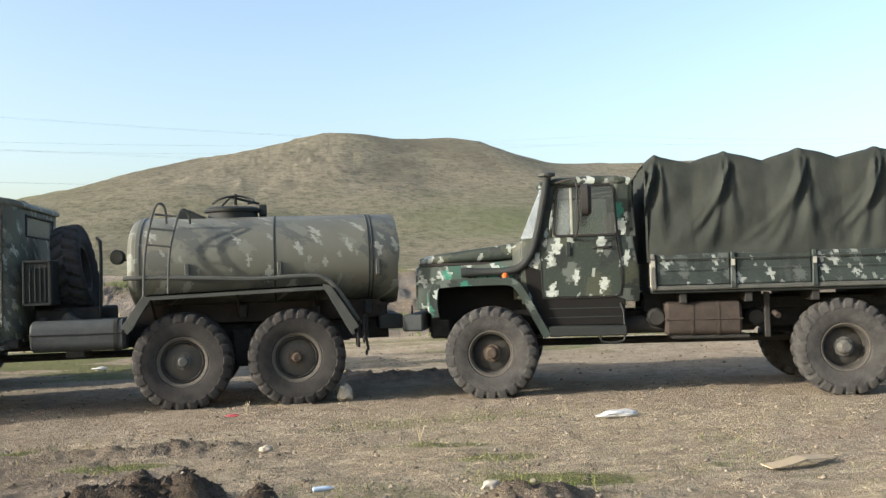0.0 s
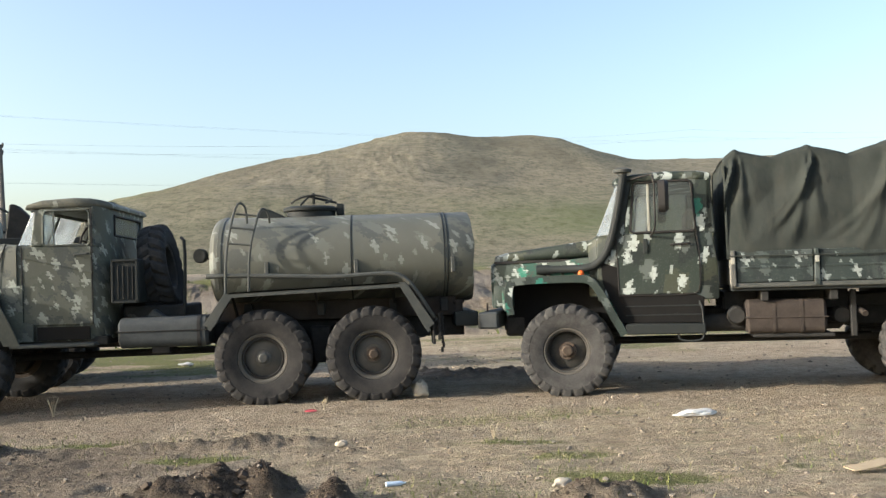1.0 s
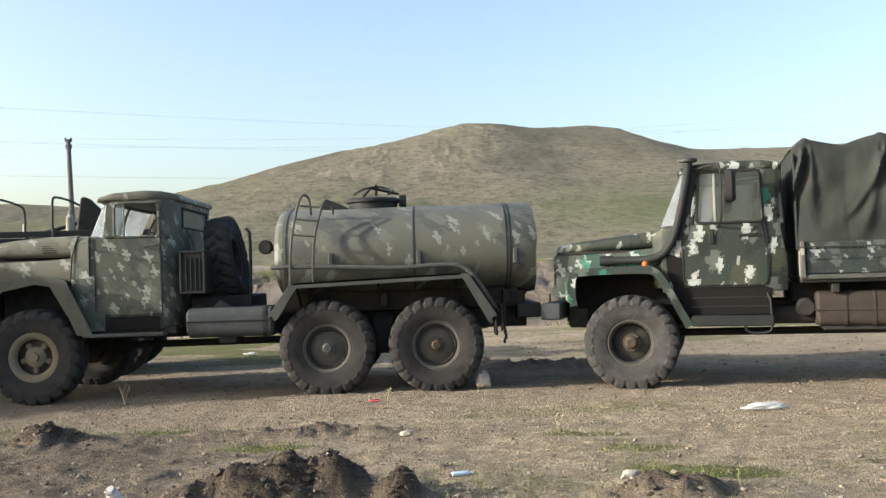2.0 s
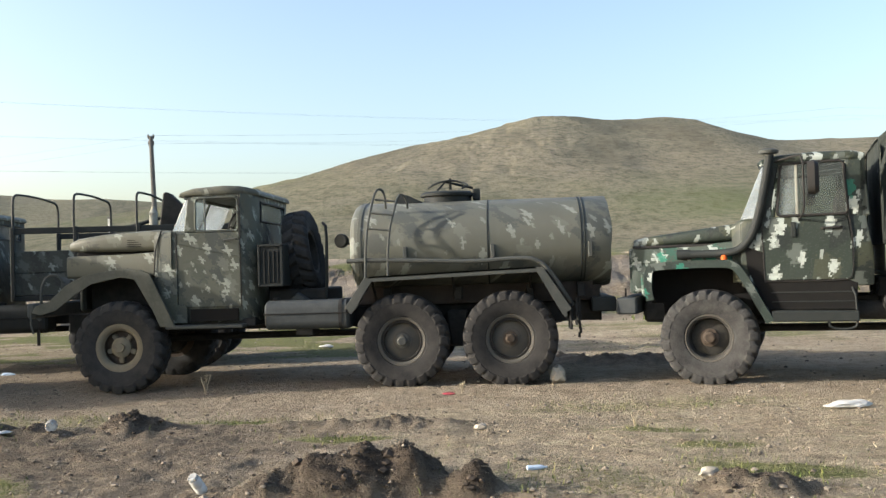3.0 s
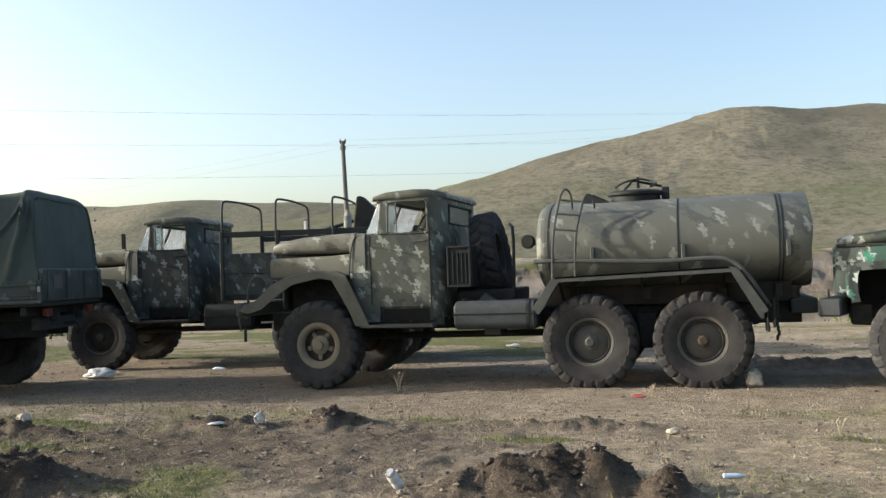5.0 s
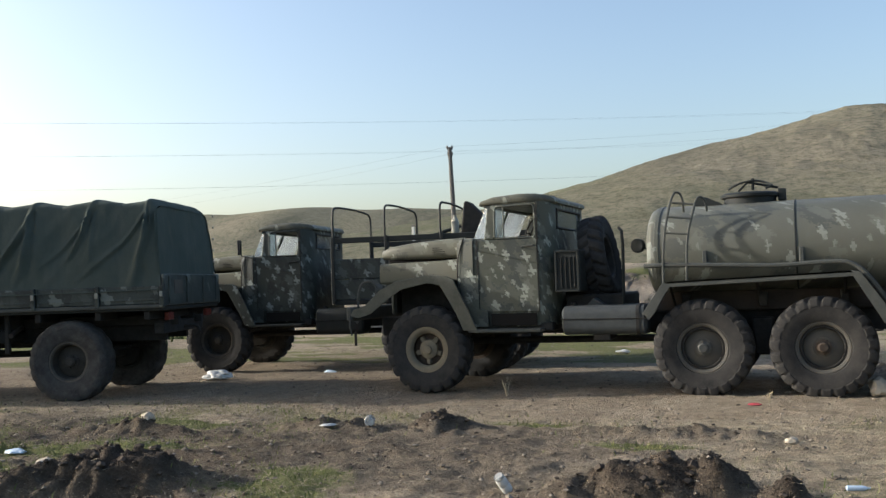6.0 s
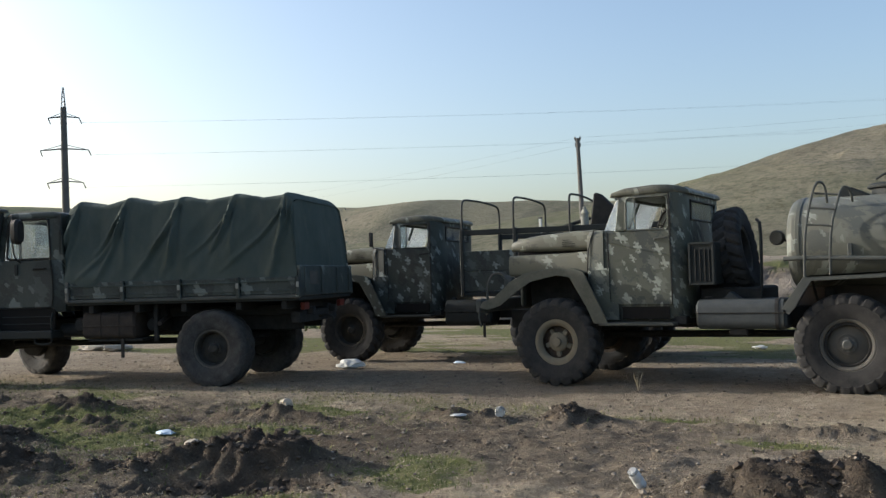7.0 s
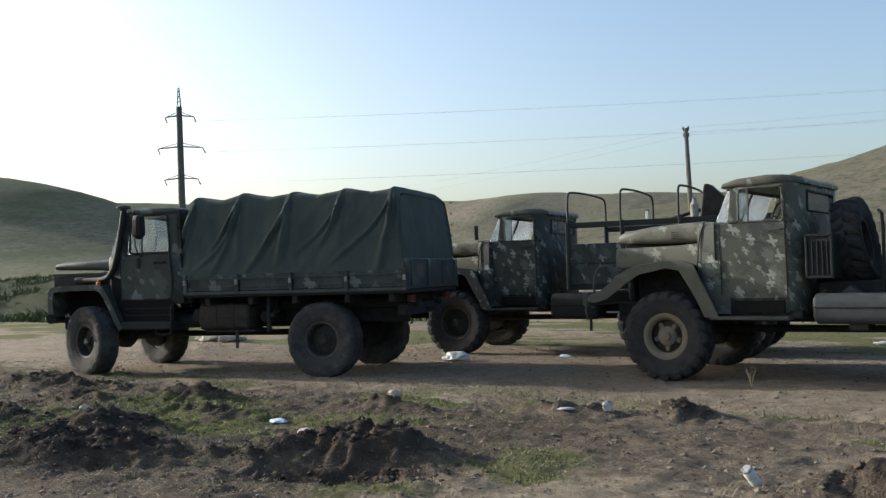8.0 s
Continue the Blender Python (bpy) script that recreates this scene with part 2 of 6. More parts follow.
def soil_ground():
    """Packed dry earth with turned clods, thin grass and dead straw by masks of the terrain."""
    k = Mat("dry_earth", 0.95, spec=0.1)
    n1, n2, n3 = k.noise(0.9, 5.0, None, 0.6), k.noise(7.0, 6.0, None, 0.7), k.noise(45.0, 4.0, None, 0.7)
    col = k.mix(k.step(n1, 0.3, 0.7), (0.37, 0.302, 0.225), (0.47, 0.398, 0.305))
    col = k.mix(k.math("MULTIPLY", k.step(n2, 0.42, 0.75), 0.8), col, (0.175, 0.135, 0.095))
    col = k.mix(k.math("MULTIPLY", k.step(n3, 0.55, 0.8), 0.5), col, (0.50, 0.43, 0.33))
    crumbs = k.noise(95.0, 3.0, None, 0.8)
    col = k.mix(k.math("MULTIPLY", k.step(crumbs, 0.54, 0.70), 0.5), col, (0.13, 0.102, 0.076))
    col = k.mix(k.math("MULTIPLY", k.step(crumbs, 0.42, 0.30), 0.45), col, (0.52, 0.45, 0.35))
    patch = k.noise(2.4, 7.0, None, 0.75)
    col = k.mix(k.math("MULTIPLY", k.step(patch, 0.47, 0.62), 0.48), col, (0.165, 0.128, 0.092))
    # shade on the clods' unlit sides, painted as darker soil by region
    col = k.mix(k.math("MULTIPLY", k.attr("clod_shade"), 0.72), col, (0.130, 0.100, 0.070))
    litter = k.noise(60.0, 4.0, k.vmath("MULTIPLY", k.co, (0.35, 1.0, 1.0)), 0.8)
    strand = k.noise(60.0, 4.0, k.vmath("MULTIPLY", k.co, (1.0, 0.4, 1.0)), 0.8)
    col = k.mix(k.math("MULTIPLY", k.step(litter, 0.55, 0.64), 0.5), col, (0.56, 0.49, 0.37))
    col = k.mix(k.math("MULTIPLY", k.step(strand, 0.57, 0.66), 0.5), col, (0.13, 0.112, 0.075))
    thatch = k.noise(4.5, 7.0, k.vmath("MULTIPLY", k.co, (0.7, 1.5, 1.0)), 0.8)
    col = k.mix(k.math("MULTIPLY", k.math("MULTIPLY", k.step(thatch, 0.50, 0.60), k.attr("straw")), 0.85), col, (0.60, 0.515, 0.365))
    weedy = k.noise(3.1, 7.0, k.vmath("ADD", k.vmath("MULTIPLY", k.co, (0.6, 1.6, 1.0)), (5.0, 9.0, 0.0)), 0.78)
    col = k.mix(k.math("MULTIPLY", k.math("MULTIPLY", k.step(weedy, 0.53, 0.63), k.attr("straw")), 0.7), col, (0.185, 0.185, 0.105))
    straw = k.noise(26.0, 5.0, k.vmath("MULTIPLY", k.co, (0.5, 1.3, 1.0)), 0.75)
    # left and near-left ground darkened to stand for self-shaded clods
    col = k.mix(k.math("MULTIPLY", k.math("MULTIPLY", k.step(straw, 0.5, 0.62), k.attr("straw")), 0.7), col, (0.40, 0.345, 0.235))
    col = k.mix(k.math("MULTIPLY", k.attr("turned"), k.step(n2, -0.4, 0.6)), col, (0.064, 0.052, 0.042))
    green = k.mix(k.step(n2, 0.3, 0.7), (0.085, 0.115, 0.030), (0.17, 0.175, 0.065))
    fine = k.noise(22.0, 6.0, None, 0.75)
    col = k.mix(k.math("MULTIPLY", k.step(k.math("ADD", k.math("MULTIPLY", k.attr("grass"), 0.6), fine), 0.68, 0.9), 0.85), col, green)
    col = k.mix(k.math("MULTIPLY", k.attr("scrub"), k.step(n2, -0.6, 0.4)), col, (0.050, 0.060, 0.030))
    far = k.attr("far")
    h1 = k.noise(0.012, 6.0, None, 0.6)
    h2 = k.noise(0.16, 6.0, k.vmath("MULTIPLY", k.co, (0.6, 0.6, 1.8)), 0.72)
    h3 = k.noise(0.9, 6.0, k.vmath("MULTIPLY", k.co, (1.0, 0.5, 1.6)), 0.8)
    hill = k.mix(k.step(h1, 0.35, 0.65), (0.200, 0.184, 0.134), (0.245, 0.216, 0.158))
    hill = k.mix(k.math("MULTIPLY", k.step(h2, 0.45, 0.68), 0.4), hill, (0.080, 0.080, 0.053))
    hill = k.mix(k.math("MULTIPLY", k.step(h3, 0.46, 0.62), 0.75), hill, (0.060, 0.060, 0.036))
    h5 = k.noise(2.6, 5.0, k.vmath("MULTIPLY", k.co, (1.0, 0.5, 2.0)), 0.8)
    hill = k.mix(k.math("MULTIPLY", k.step(h5, 0.52, 0.66), 0.7), hill, (0.052, 0.055, 0.036))
    hill = k.mix(k.math("MULTIPLY", k.step(h5, 0.46, 0.34), 0.4), hill, (0.25, 0.225, 0.165))
    h4 = k.noise(0.035, 5.0, k.vmath("MULTIPLY", k.co, (1.6, 0.5, 0.4)), 0.62)
    hill = k.mix(k.math("MULTIPLY", k.step(h4, 0.48, 0.64), 0.6), hill, (0.078, 0.075, 0.055))
    hill = k.mix(k.math("MULTIPLY", k.math("MULTIPLY", k.attr("green"), 0.8), k.step(h2, 0.2, 0.65)), hill, (0.095, 0.125, 0.048))
    col = k.mix(far, col, hill)
    col = k.mix(k.attr("gravel"), col, k.mix(k.step(n3, 0.4, 0.65), (0.17, 0.155, 0.135), (0.34, 0.315, 0.28)))
    k.bump(k.math("ADD", k.math("ADD", n3, k.math("MULTIPLY", crumbs, 0.35)), k.math("MULTIPLY", n2, 1.6)), 1.0, 0.07)
    return k.done(col)


m_soil = soil_ground()
kk = Mat("clod_earth", 0.97, spec=0.08)
kk.bump(kk.noise(40.0, 4.0), 0.6, 0.01)
m_clod = kk.done(kk.mix(kk.step(kk.noise(8.0, 5.0), 0.3, 0.7), (0.050, 0.041, 0.034), (0.090, 0.073, 0.058)))
kk = Mat("pebble", 0.95, spec=0.1)
m_pebble = kk.done(kk.mix(kk.island(), (0.11, 0.09, 0.07), (0.27, 0.235, 0.19)))
kk = Mat("dead_straw", 0.9, spec=0.1)
m_straw = kk.done(kk.mix(kk.island(), (0.20, 0.165, 0.108), (0.50, 0.43, 0.305)))
kk = Mat("short_grass", 0.85, spec=0.15)
m_grass = kk.done(kk.mix(kk.island(), (0.07, 0.105, 0.026), (0.20, 0.20, 0.075)))
kk = Mat("scrub_leaves", 0.85, spec=0.12)
m_scrub = kk.done(kk.mix(kk.island(), (0.036, 0.052, 0.018), (0.10, 0.115, 0.045)))


# ---- mesh helpers ----
def finish(me, mat, angle=28):
    me.polygons.foreach_set("use_smooth", [True] * len(me.polygons))
    me.set_sharp_from_angle(angle=radians(angle))
    me.materials.append(mat)
    return me


def mesh_of(name, bm, mat, angle=28):
    bmesh.ops.recalc_face_normals(bm, faces=bm.faces[:])
    me = bpy.data.meshes.new(name)
    bm.to_mesh(me)
    bm.free()
    return finish(me, mat, angle)


def hang(name, me, parent, label="", m=None):
    ob = new(name, me)
    ob.parent = parent
    if m is not None:
        ob.matrix_basis = m
    if label:
        tagged(ob, label)
    return ob


def part(name, bm, mat, parent, label="", angle=28):
    return hang(name, mesh_of(name, bm, mat, angle), parent, label)


def thing(name, m, label, category, group="", kind=""):
    ob = new(name)
    ob.empty_display_size = 0.3
    ob.matrix_basis = m
    return tagged(ob, label, category, group, kind)


def solo(name, bm, mat, m, label, category, group="", kind="", angle=28):
    ob = new(name, mesh_of(name, bm, mat, angle))
    ob.matrix_basis = m
    return tagged(ob, label, category, group, kind)


def box(bm, x0, x1, y0, y1, z0, z1, bev=0.01, seg=1):
    m = Matrix.LocRotScale(((x0 + x1) / 2, (y0 + y1) / 2, (z0 + z1) / 2), None, (abs(x1 - x0), abs(y1 - y0), abs(z1 - z0)))
    vs = bmesh.ops.create_cube(bm, size=1, matrix=m)["verts"]
    if bev:
        es = list({e for v in vs for e in v.link_edges})
        bmesh.ops.bevel(bm, geom=es, offset=bev, segments=seg, affect="EDGES", profile=0.5, clamp_overlap=True)
    return bm


def prism(bm, pts, y0, y1, bev=0.01, seg=1):
    """A polygon of (x, z) carried from y0 to y1."""
    a = [bm.verts.new((x, y0, z)) for x, z in pts]
    b = [bm.verts.new((x, y1, z)) for x, z in pts]
    n = len(pts)
    fs = [bm.faces.new(a), bm.faces.new(b[::-1])]
    for i in range(n):
        fs.append(bm.faces.new((a[i], b[i], b[(i + 1) % n], a[(i + 1) % n])))
    bmesh.ops.recalc_face_normals(bm, faces=fs)
    if bev:
        es = list({e for f in fs for e in f.edges})
        bmesh.ops.bevel(bm, geom=es, offset=bev, segments=seg, affect="EDGES", profile=0.5, clamp_overlap=True)
    return bm


def offset_path(path, th):
    out = []
    for i, p in enumerate(path):
        a, b = path[max(i - 1, 0)], path[min(i + 1, len(path) - 1)]
        dx, dz = b[0] - a[0], b[1] - a[1]
        d = math.hypot(dx, dz) or 1
        out.append((p[0] + dz / d * th, p[1] - dx / d * th))
    return out


def smooth_path(path, times=2):
    for _ in range(times):
        q = [path[0]]
        for a, b in zip(path, path[1:]):
            q.append(tuple(0.75 * u + 0.25 * v for u, v in zip(a, b)))
            q.append(tuple(0.25 * u + 0.75 * v for u, v in zip(a, b)))
        path = q + [path[-1]]
    return path


def strip(bm, path, y0, y1, th=0.025, bev=0.0):
    """A bent sheet: a path of (x, z), thickened downwards and carried from y0 to y1."""
    return prism(bm, path + offset_path(path, th)[::-1], y0, y1, bev)


def tube(bm, pts, r, n=8, cap=True):
    pts = [Vector(p) for p in pts]
    rings, up = [], Vector((0.13, 0.31, 0.94))
    for i, p in enumerate(pts):
        d = (pts[min(i + 1, len(pts) - 1)] - pts[max(i - 1, 0)]).normalized()
        side = d.cross(up)
        if side.length < 0.05:
            side = d.cross(Vector((1, 0, 0)))
        side.normalize()
        other = side.cross(d)
        up = other
        rings.append([bm.verts.new(p + side * (r * math.cos(2 * math.pi * k / n)) + other * (r * math.sin(2 * math.pi * k / n))) for k in range(n)])
    for a, b in zip(rings, rings[1:]):
        for k in range(n):
            bm.faces.new((a[k], a[(k + 1) % n], b[(k + 1) % n], b[k]))
    if cap:
        bm.faces.new(rings[0][::-1])
        bm.faces.new(rings[-1])
    return bm


def lathe(bm, prof, n=32, m=Matrix()):
    """A profile of (radius, y) turned about the y axis; ends on the axis are closed."""
    rings = []
    for r, y in prof:
        if r < 1e-5:
            rings.append([bm.verts.new(m @ Vector((0, y, 0)))])
        else:
            rings.append([bm.verts.new(m @ Vector((r * math.cos(2 * math.pi * k / n), y, r * math.sin(2 * math.pi * k / n)))) for k in range(n)])
    for a, b in zip(rings, rings[1:]):
        for k in range(n):
            q = (k + 1) % n
            if len(a) == 1 and len(b) > 1:
                bm.faces.new((a[0], b[k], b[q]))
            elif len(b) == 1 and len(a) > 1:
                bm.faces.new((a[k], a[q], b[0]))
            elif len(a) > 1:
                bm.faces.new((a[k], a[q], b[q], b[k]))
    return bm


def loft(bm, rings, cap=True):
    vr = [[bm.verts.new(p) for p in r] for r in rings]
    n = len(vr[0])
    for a, b in zip(vr, vr[1:]):
        for k in range(n):
            bm.faces.new((a[k], a[(k + 1) % n], b[(k + 1) % n], b[k]))
    if cap:
        bm.faces.new(vr[0][::-1])
        bm.faces.new(vr[-1])
    return bm


def rounded(x, y0, y1, z0, z1, r, n=4, top_only=False):
    """A ring in the plane of x: a rectangle with rounded corners."""
    out = []
    for cy, cz, a0, flat in ((y0 + r, z0 + r, 180, top_only), (y1 - r, z0 + r, 270, top_only), (y1 - r, z1 - r, 0, False), (y0 + r, z1 - r, 90, False)):
        for k in range(n + 1):
            a = radians(a0 + 90 * k / n)
            if flat:
                out.append((x, y0 if a0 == 180 else y1, z0))
            else:
                out.append((x, cy + r * math.cos(a), cz + r * math.sin(a)))
    if top_only:
        keep = []
        for p in out:
            if not keep or (Vector(p) - Vector(keep[-1])).length > 1e-6:
                keep.append(p)
        out = keep
    return out


def B():
    return bmesh.new()


# ---- wheels ----
def tyre_mesh(name, R, w, rim, mat, lugs=18, lug=0.036):
    """A cross-country tyre: bulged walls, a crowned tread and slanting lugs that run over the shoulders."""
    h = w / 2
    prof = [(rim, -0.62, 0), (rim + 0.015, -0.80, 0), (rim + (R - rim) * 0.35, -0.98, 0), (rim + (R - rim) * 0.6, -1.0, 0.0), (R - 0.115, -0.99, 0.0), (R - 0.10, -1.0, 0.55), (R - 0.055, -0.97, 0.75), (R - 0.02, -0.90, 0.95), (R - 0.005, -0.75, 1), (R, -0.5, 1), (R, -0.25, 1), (R, -0.06, 1), (R - 0.004, 0.0, 0.6)]
    prof = prof + [(r, -y, k) for r, y, k in prof[-2::-1]]
    bm, rings, step = B(), [], 10
    n = lugs * step
    for r, y, k in prof:
        ring = []
        for i in range(n):
            side = 0.5 if y > 0 else 0.0
            ph = (i / step + side - 0.55 * abs(y)) % 1.0
            wave = min(1.0, max(0.0, (0.36 - abs(ph - 0.5)) / 0.10 + 0.5))
            rr = r - lug * k * (1 - wave)
            yy = y * h * (1 + (0.035 if 0 < k < 0.9 else 0) * wave)
            a = 2 * math.pi * i / n
            ring.append(bm.verts.new((rr * math.cos(a), yy, rr * math.sin(a))))
        rings.append(ring)
    for a, b in zip(rings, rings[1:] + rings[:1]):
        for i in range(n):
            bm.faces.new((a[i], a[(i + 1) % n], b[(i + 1) % n], b[i]))
    return mesh_of(name, bm, mat, 30)


def disc_mesh(name, rim, w, mat, dish=0.08, slots=0):
    """A steel wheel: rolled flange, drop and dished disc; outer face towards -y."""
    bm = B()
    h = w / 2
    lathe(bm, [(rim + 0.012, -h * 0.60), (rim + 0.016, -h * 0.72), (rim - 0.004, -h * 0.74), (rim - 0.03, -h * 0.66), (rim - 0.036, -h * 0.5), (rim - 0.05, -h * 0.5 + dish), (rim * 0.66, -h * 0.62 + dish), (rim * 0.45, -h * 0.66 + dish), (rim * 0.40, -h * 0.72 + dish), (0.0, -h * 0.72 + dish)], 40)
    lathe(bm, [(rim + 0.012, -h * 0.6), (rim + 0.004, 0.0), (rim + 0.012, h * 0.7), (rim - 0.03, h * 0.7), (rim - 0.04, 0.02), (0.0, 0.02)], 40)
    for k in range(slots):
        a = 2 * math.pi * k / slots
        m = Matrix.Rotation(-a, 4, "Y") @ Matrix.Translation((rim * 0.80, -h * 0.56 + dish, 0))
        vs = bmesh.ops.create_cube(bm, size=1, matrix=m @ Matrix.Diagonal((0.028, 0.012, 0.075, 1)))["verts"]
    return mesh_of(name, bm, mat, 32)


def hub_mesh(name, r, out, w, mat, bolts=8, dish=0.08):
    bm = B()
    y = -w / 2 * 0.72 + dish
    lathe(bm, [(r, y + 0.01), (r, y - 0.012), (r * 0.72, y - 0.018), (r * 0.66, y - out * 0.8), (r * 0.5, y - out), (0, y - out)], 24)
    for k in range(bolts):
        a = 2 * math.pi * k / bolts
        m = Matrix.Translation((r * 0.84 * math.cos(a), y - 0.018, r * 0.84 * math.sin(a)))
        lathe(bm, [(0, 0.01), (0.013, 0.01), (0.013, -0.014), (0, -0.014)], 6, m)
    for k in range(6):
        a = 2 * math.pi * (k + 0.5) / 6
        m = Matrix.Translation((r * 0.36 * math.cos(a), y - out, r * 0.36 * math.sin(a)))
        lathe(bm, [(0, 0.01), (0.010, 0.01), (0.010, -0.01), (0, -0.01)], 6, m)
    return mesh_of(name, bm, mat, 35)


def spider_mesh(name, rim, w, mat, dish=0.11):
    """The knobbly centre of a driven front wheel: a drum with five ribs and a cap."""
    bm = B()
    y = -w / 2 * 0.72 + dish
    lathe(bm, [(0.12, y + 0.02), (0.12, y - 0.05), (0.095, y - 0.07), (0.055, y - 0.075), (0.05, y - 0.10), (0, y - 0.10)], 24)
    for k in range(5):
        a = 2 * math.pi * k / 5
        m = Matrix.Rotation(-a, 4, "Y")
        vs = bmesh.ops.create_cube(bm, size=1, matrix=m @ Matrix.Translation((0.135, y - 0.015, 0)) @ Matrix.Diagonal((0.10, 0.06, 0.06, 1)))["verts"]
        bmesh.ops.bevel(bm, geom=list({e for v in vs for e in v.link_edges}), offset=0.012, segments=2, affect="EDGES")
    return mesh_of(name, bm, mat, 35)


ZR, GR, TW = 0.55, 0.53, 0.32
tyre_zil = tyre_mesh("tyre", ZR, TW, 0.275, m_rubber_mid, 23, 0.034)
tyre_zil_dark = tyre_mesh("tyre", ZR, TW, 0.275, m_rubber_dark, 20)
tyre_gaz = tyre_mesh("tyre", GR, TW, 0.255, m_rubber, 23, 0.036)
tyre_gaz_dark = tyre_mesh("tyre", GR, TW, 0.255, m_rubber, 18, 0.012)
tyre_spare = tyre_mesh("spare_tyre", 0.53, 0.31, 0.27, m_rubber_dark, 20)
disc_grey = disc_mesh("wheel", 0.275, TW, m_rim_grey, 0.06, 0)
disc_tan = disc_mesh("wheel", 0.275, TW, m_hub_rust, 0.10, 0)
ring_tan = mesh_of("rim_ring", lathe(B(), [(0.288, -TW * 0.31), (0.293, -TW * 0.37), (0.27, -TW * 0.385), (0.225, -TW * 0.345), (0.215, -TW * 0.30), (0.20, -TW * 0.22)], 40), m_rim_tan, 40)
disc_dark = disc_mesh("wheel", 0.275, TW, m_rim_dark, 0.09, 0)
disc_gaz = disc_mesh("wheel", 0.255, TW, m_rim_dark, 0.09, 0)
hub_rust = hub_mesh("hub", 0.085, 0.06, TW, m_hub_rust, 8, 0.06)
hub_pale = hub_mesh("hub", 0.085, 0.06, TW, m_hub_grey, 8, 0.06)
hub_gaz = hub_mesh("hub", 0.10, 0.07, TW, m_hub_rust, 6, 0.09)
hub_gaz_rear = hub_mesh("hub", 0.105, 0.12, TW, m_hub_grey, 6, 0.09)
hub_dark = hub_mesh("hub", 0.10, 0.08, TW, m_rim_dark, 6, 0.09)
hub_spider = spider_mesh("hub", 0.275, TW, m_rim_tan)


gap_ring = mesh_of("rim_gap", lathe(B(), [(0.236, -TW * 0.262), (0.228, -TW * 0.275), (0.214, -TW * 0.268), (0.208, -TW * 0.235)], 40), m_black, 40)
lock_ring = mesh_of("lock_ring", lathe(B(), [(0.262, -TW * 0.34), (0.264, -TW * 0.375), (0.248, -TW * 0.378), (0.236, -TW * 0.33)], 40), m_rim_grey, 40)
slot_zil = mesh_of("hand_hole", box(B(), -0.012, 0.012, -0.006, 0.006, -0.042, 0.042, 0.004), m_black)


def wheel(truck, x, y, z, disc, tyre, hub, far=False, turn=0.0, label="", steer=0.0):
    m = pose(x, y, z, 0, turn, (180 if far else 0) + steer)
    w = hang("wheel", disc, truck, label, m)
    hang("tyre", tyre, w)
    hang("hub", hub, w)
    if disc is disc_tan:
        hang("rim_ring", ring_tan, w, "tan painted rim ring")
    if disc is disc_gaz:
        hang("lock_ring", lock_ring, w)
    if disc is disc_grey:
        hang("rim_gap", gap_ring, w)
        for k in range(6):
            hang("hand_hole", slot_zil, w, "", Matrix.Rotation(-2 * math.pi * (k + 0.3) / 6, 4, "Y") @ Matrix.Translation((0.275 * 0.79, -TW / 2 * 0.575 + 0.06, 0)))
    return w


# ---- shared truck parts ----
def chassis(t, x0, x1, z0, z1, axles, hubz, mat):
    for y in (0.64, 1.40):
        bm = box(B(), x0, x1, y, y + 0.07, z0, z1, 0.008)
        part("frame_rail", bm, mat, t)
    for x in np.arange(x0 + 0.25, x1 - 0.1, 0.95):
        part("crossmember", box(B(), x, x + 0.09, 0.66, 1.45, z0 + 0.03, z1 - 0.03, 0.008), mat, t)
    for x in axles:
        bm = B()
        tube(bm, [(x, 0.16, hubz), (x, 1.94, hubz)], 0.065, 12)
        lathe(bm, [(0, -0.16), (0.10, -0.15), (0.17, -0.06), (0.17, 0.06), (0.10, 0.15), (0, 0.16)], 18, pose(x, 0.95, hubz, 0, 0, 90))
        part("axle", bm, mat, t)
        for y in (0.52, 1.50):
            bm = B()
            for k in range(5):
                half = 0.62 - 0.1 * k
                path = [(x + half * s, hubz + 0.12 - 0.018 * k + 0.10 * (half * s) ** 2) for s in (-1, -0.5, 0, 0.5, 1)]
                strip(bm, path, y, y + 0.07, 0.014)
            part("leaf_spring", bm, mat, t)
        for y in (0.36, 1.74):
            bm = lathe(B(), [(0, -0.07), (0.2, -0.07), (0.21, 0.06), (0, 0.06)], 24, pose(x, y, hubz))
            part("brake_drum", bm, mat, t)
    part("drive_shaft", tube(B(), [(axles[0] + 0.2, 1.0, hubz + 0.04), (axles[1] - 0.2, 1.02, hubz + 0.06)], 0.045, 10), mat, t)


def steering(t, x, z, y):
    bm = B()
    pts = [(x + 0.10 * math.cos(a) * 0.5, y + 0.21 * math.sin(a), z + 0.18 * math.cos(a)) for a in np.linspace(0, 2 * math.pi, 22)]
    tube(bm, pts, 0.014, 6, False)
    tube(bm, [(x, y, z), (x - 0.25, y, z - 0.34)], 0.02, 6)
    for a in (0.5, 2.6, 4.7):
        tube(bm, [(x, y, z), (x + 0.05 * math.cos(a), y + 0.2 * math.sin(a), z + 0.17 * math.cos(a))], 0.010, 5)
    part("steering_wheel", bm, m_black, t)


def pane(t, corners, mat, name="window_pane", th=0.006):
    bm = B()
    c = [Vector(p) for p in corners]
    n = (c[1] - c[0]).cross(c[3] - c[0]).normalized() * th
    loft(bm, [[p for p in c], [p + n for p in c]])
    ob = part(name, bm, mat, t)
    ob.visible_shadow = False
    return ob


def seam(t, path, y, name, mat, w=0.008):
    """A dark panel joint: a thin strip along (x, z) points on the wall at y."""
    bm = B()
    tube(bm, [(x, y, z) for x, z in path], w, 5)
    return part(name, bm, mat, t)


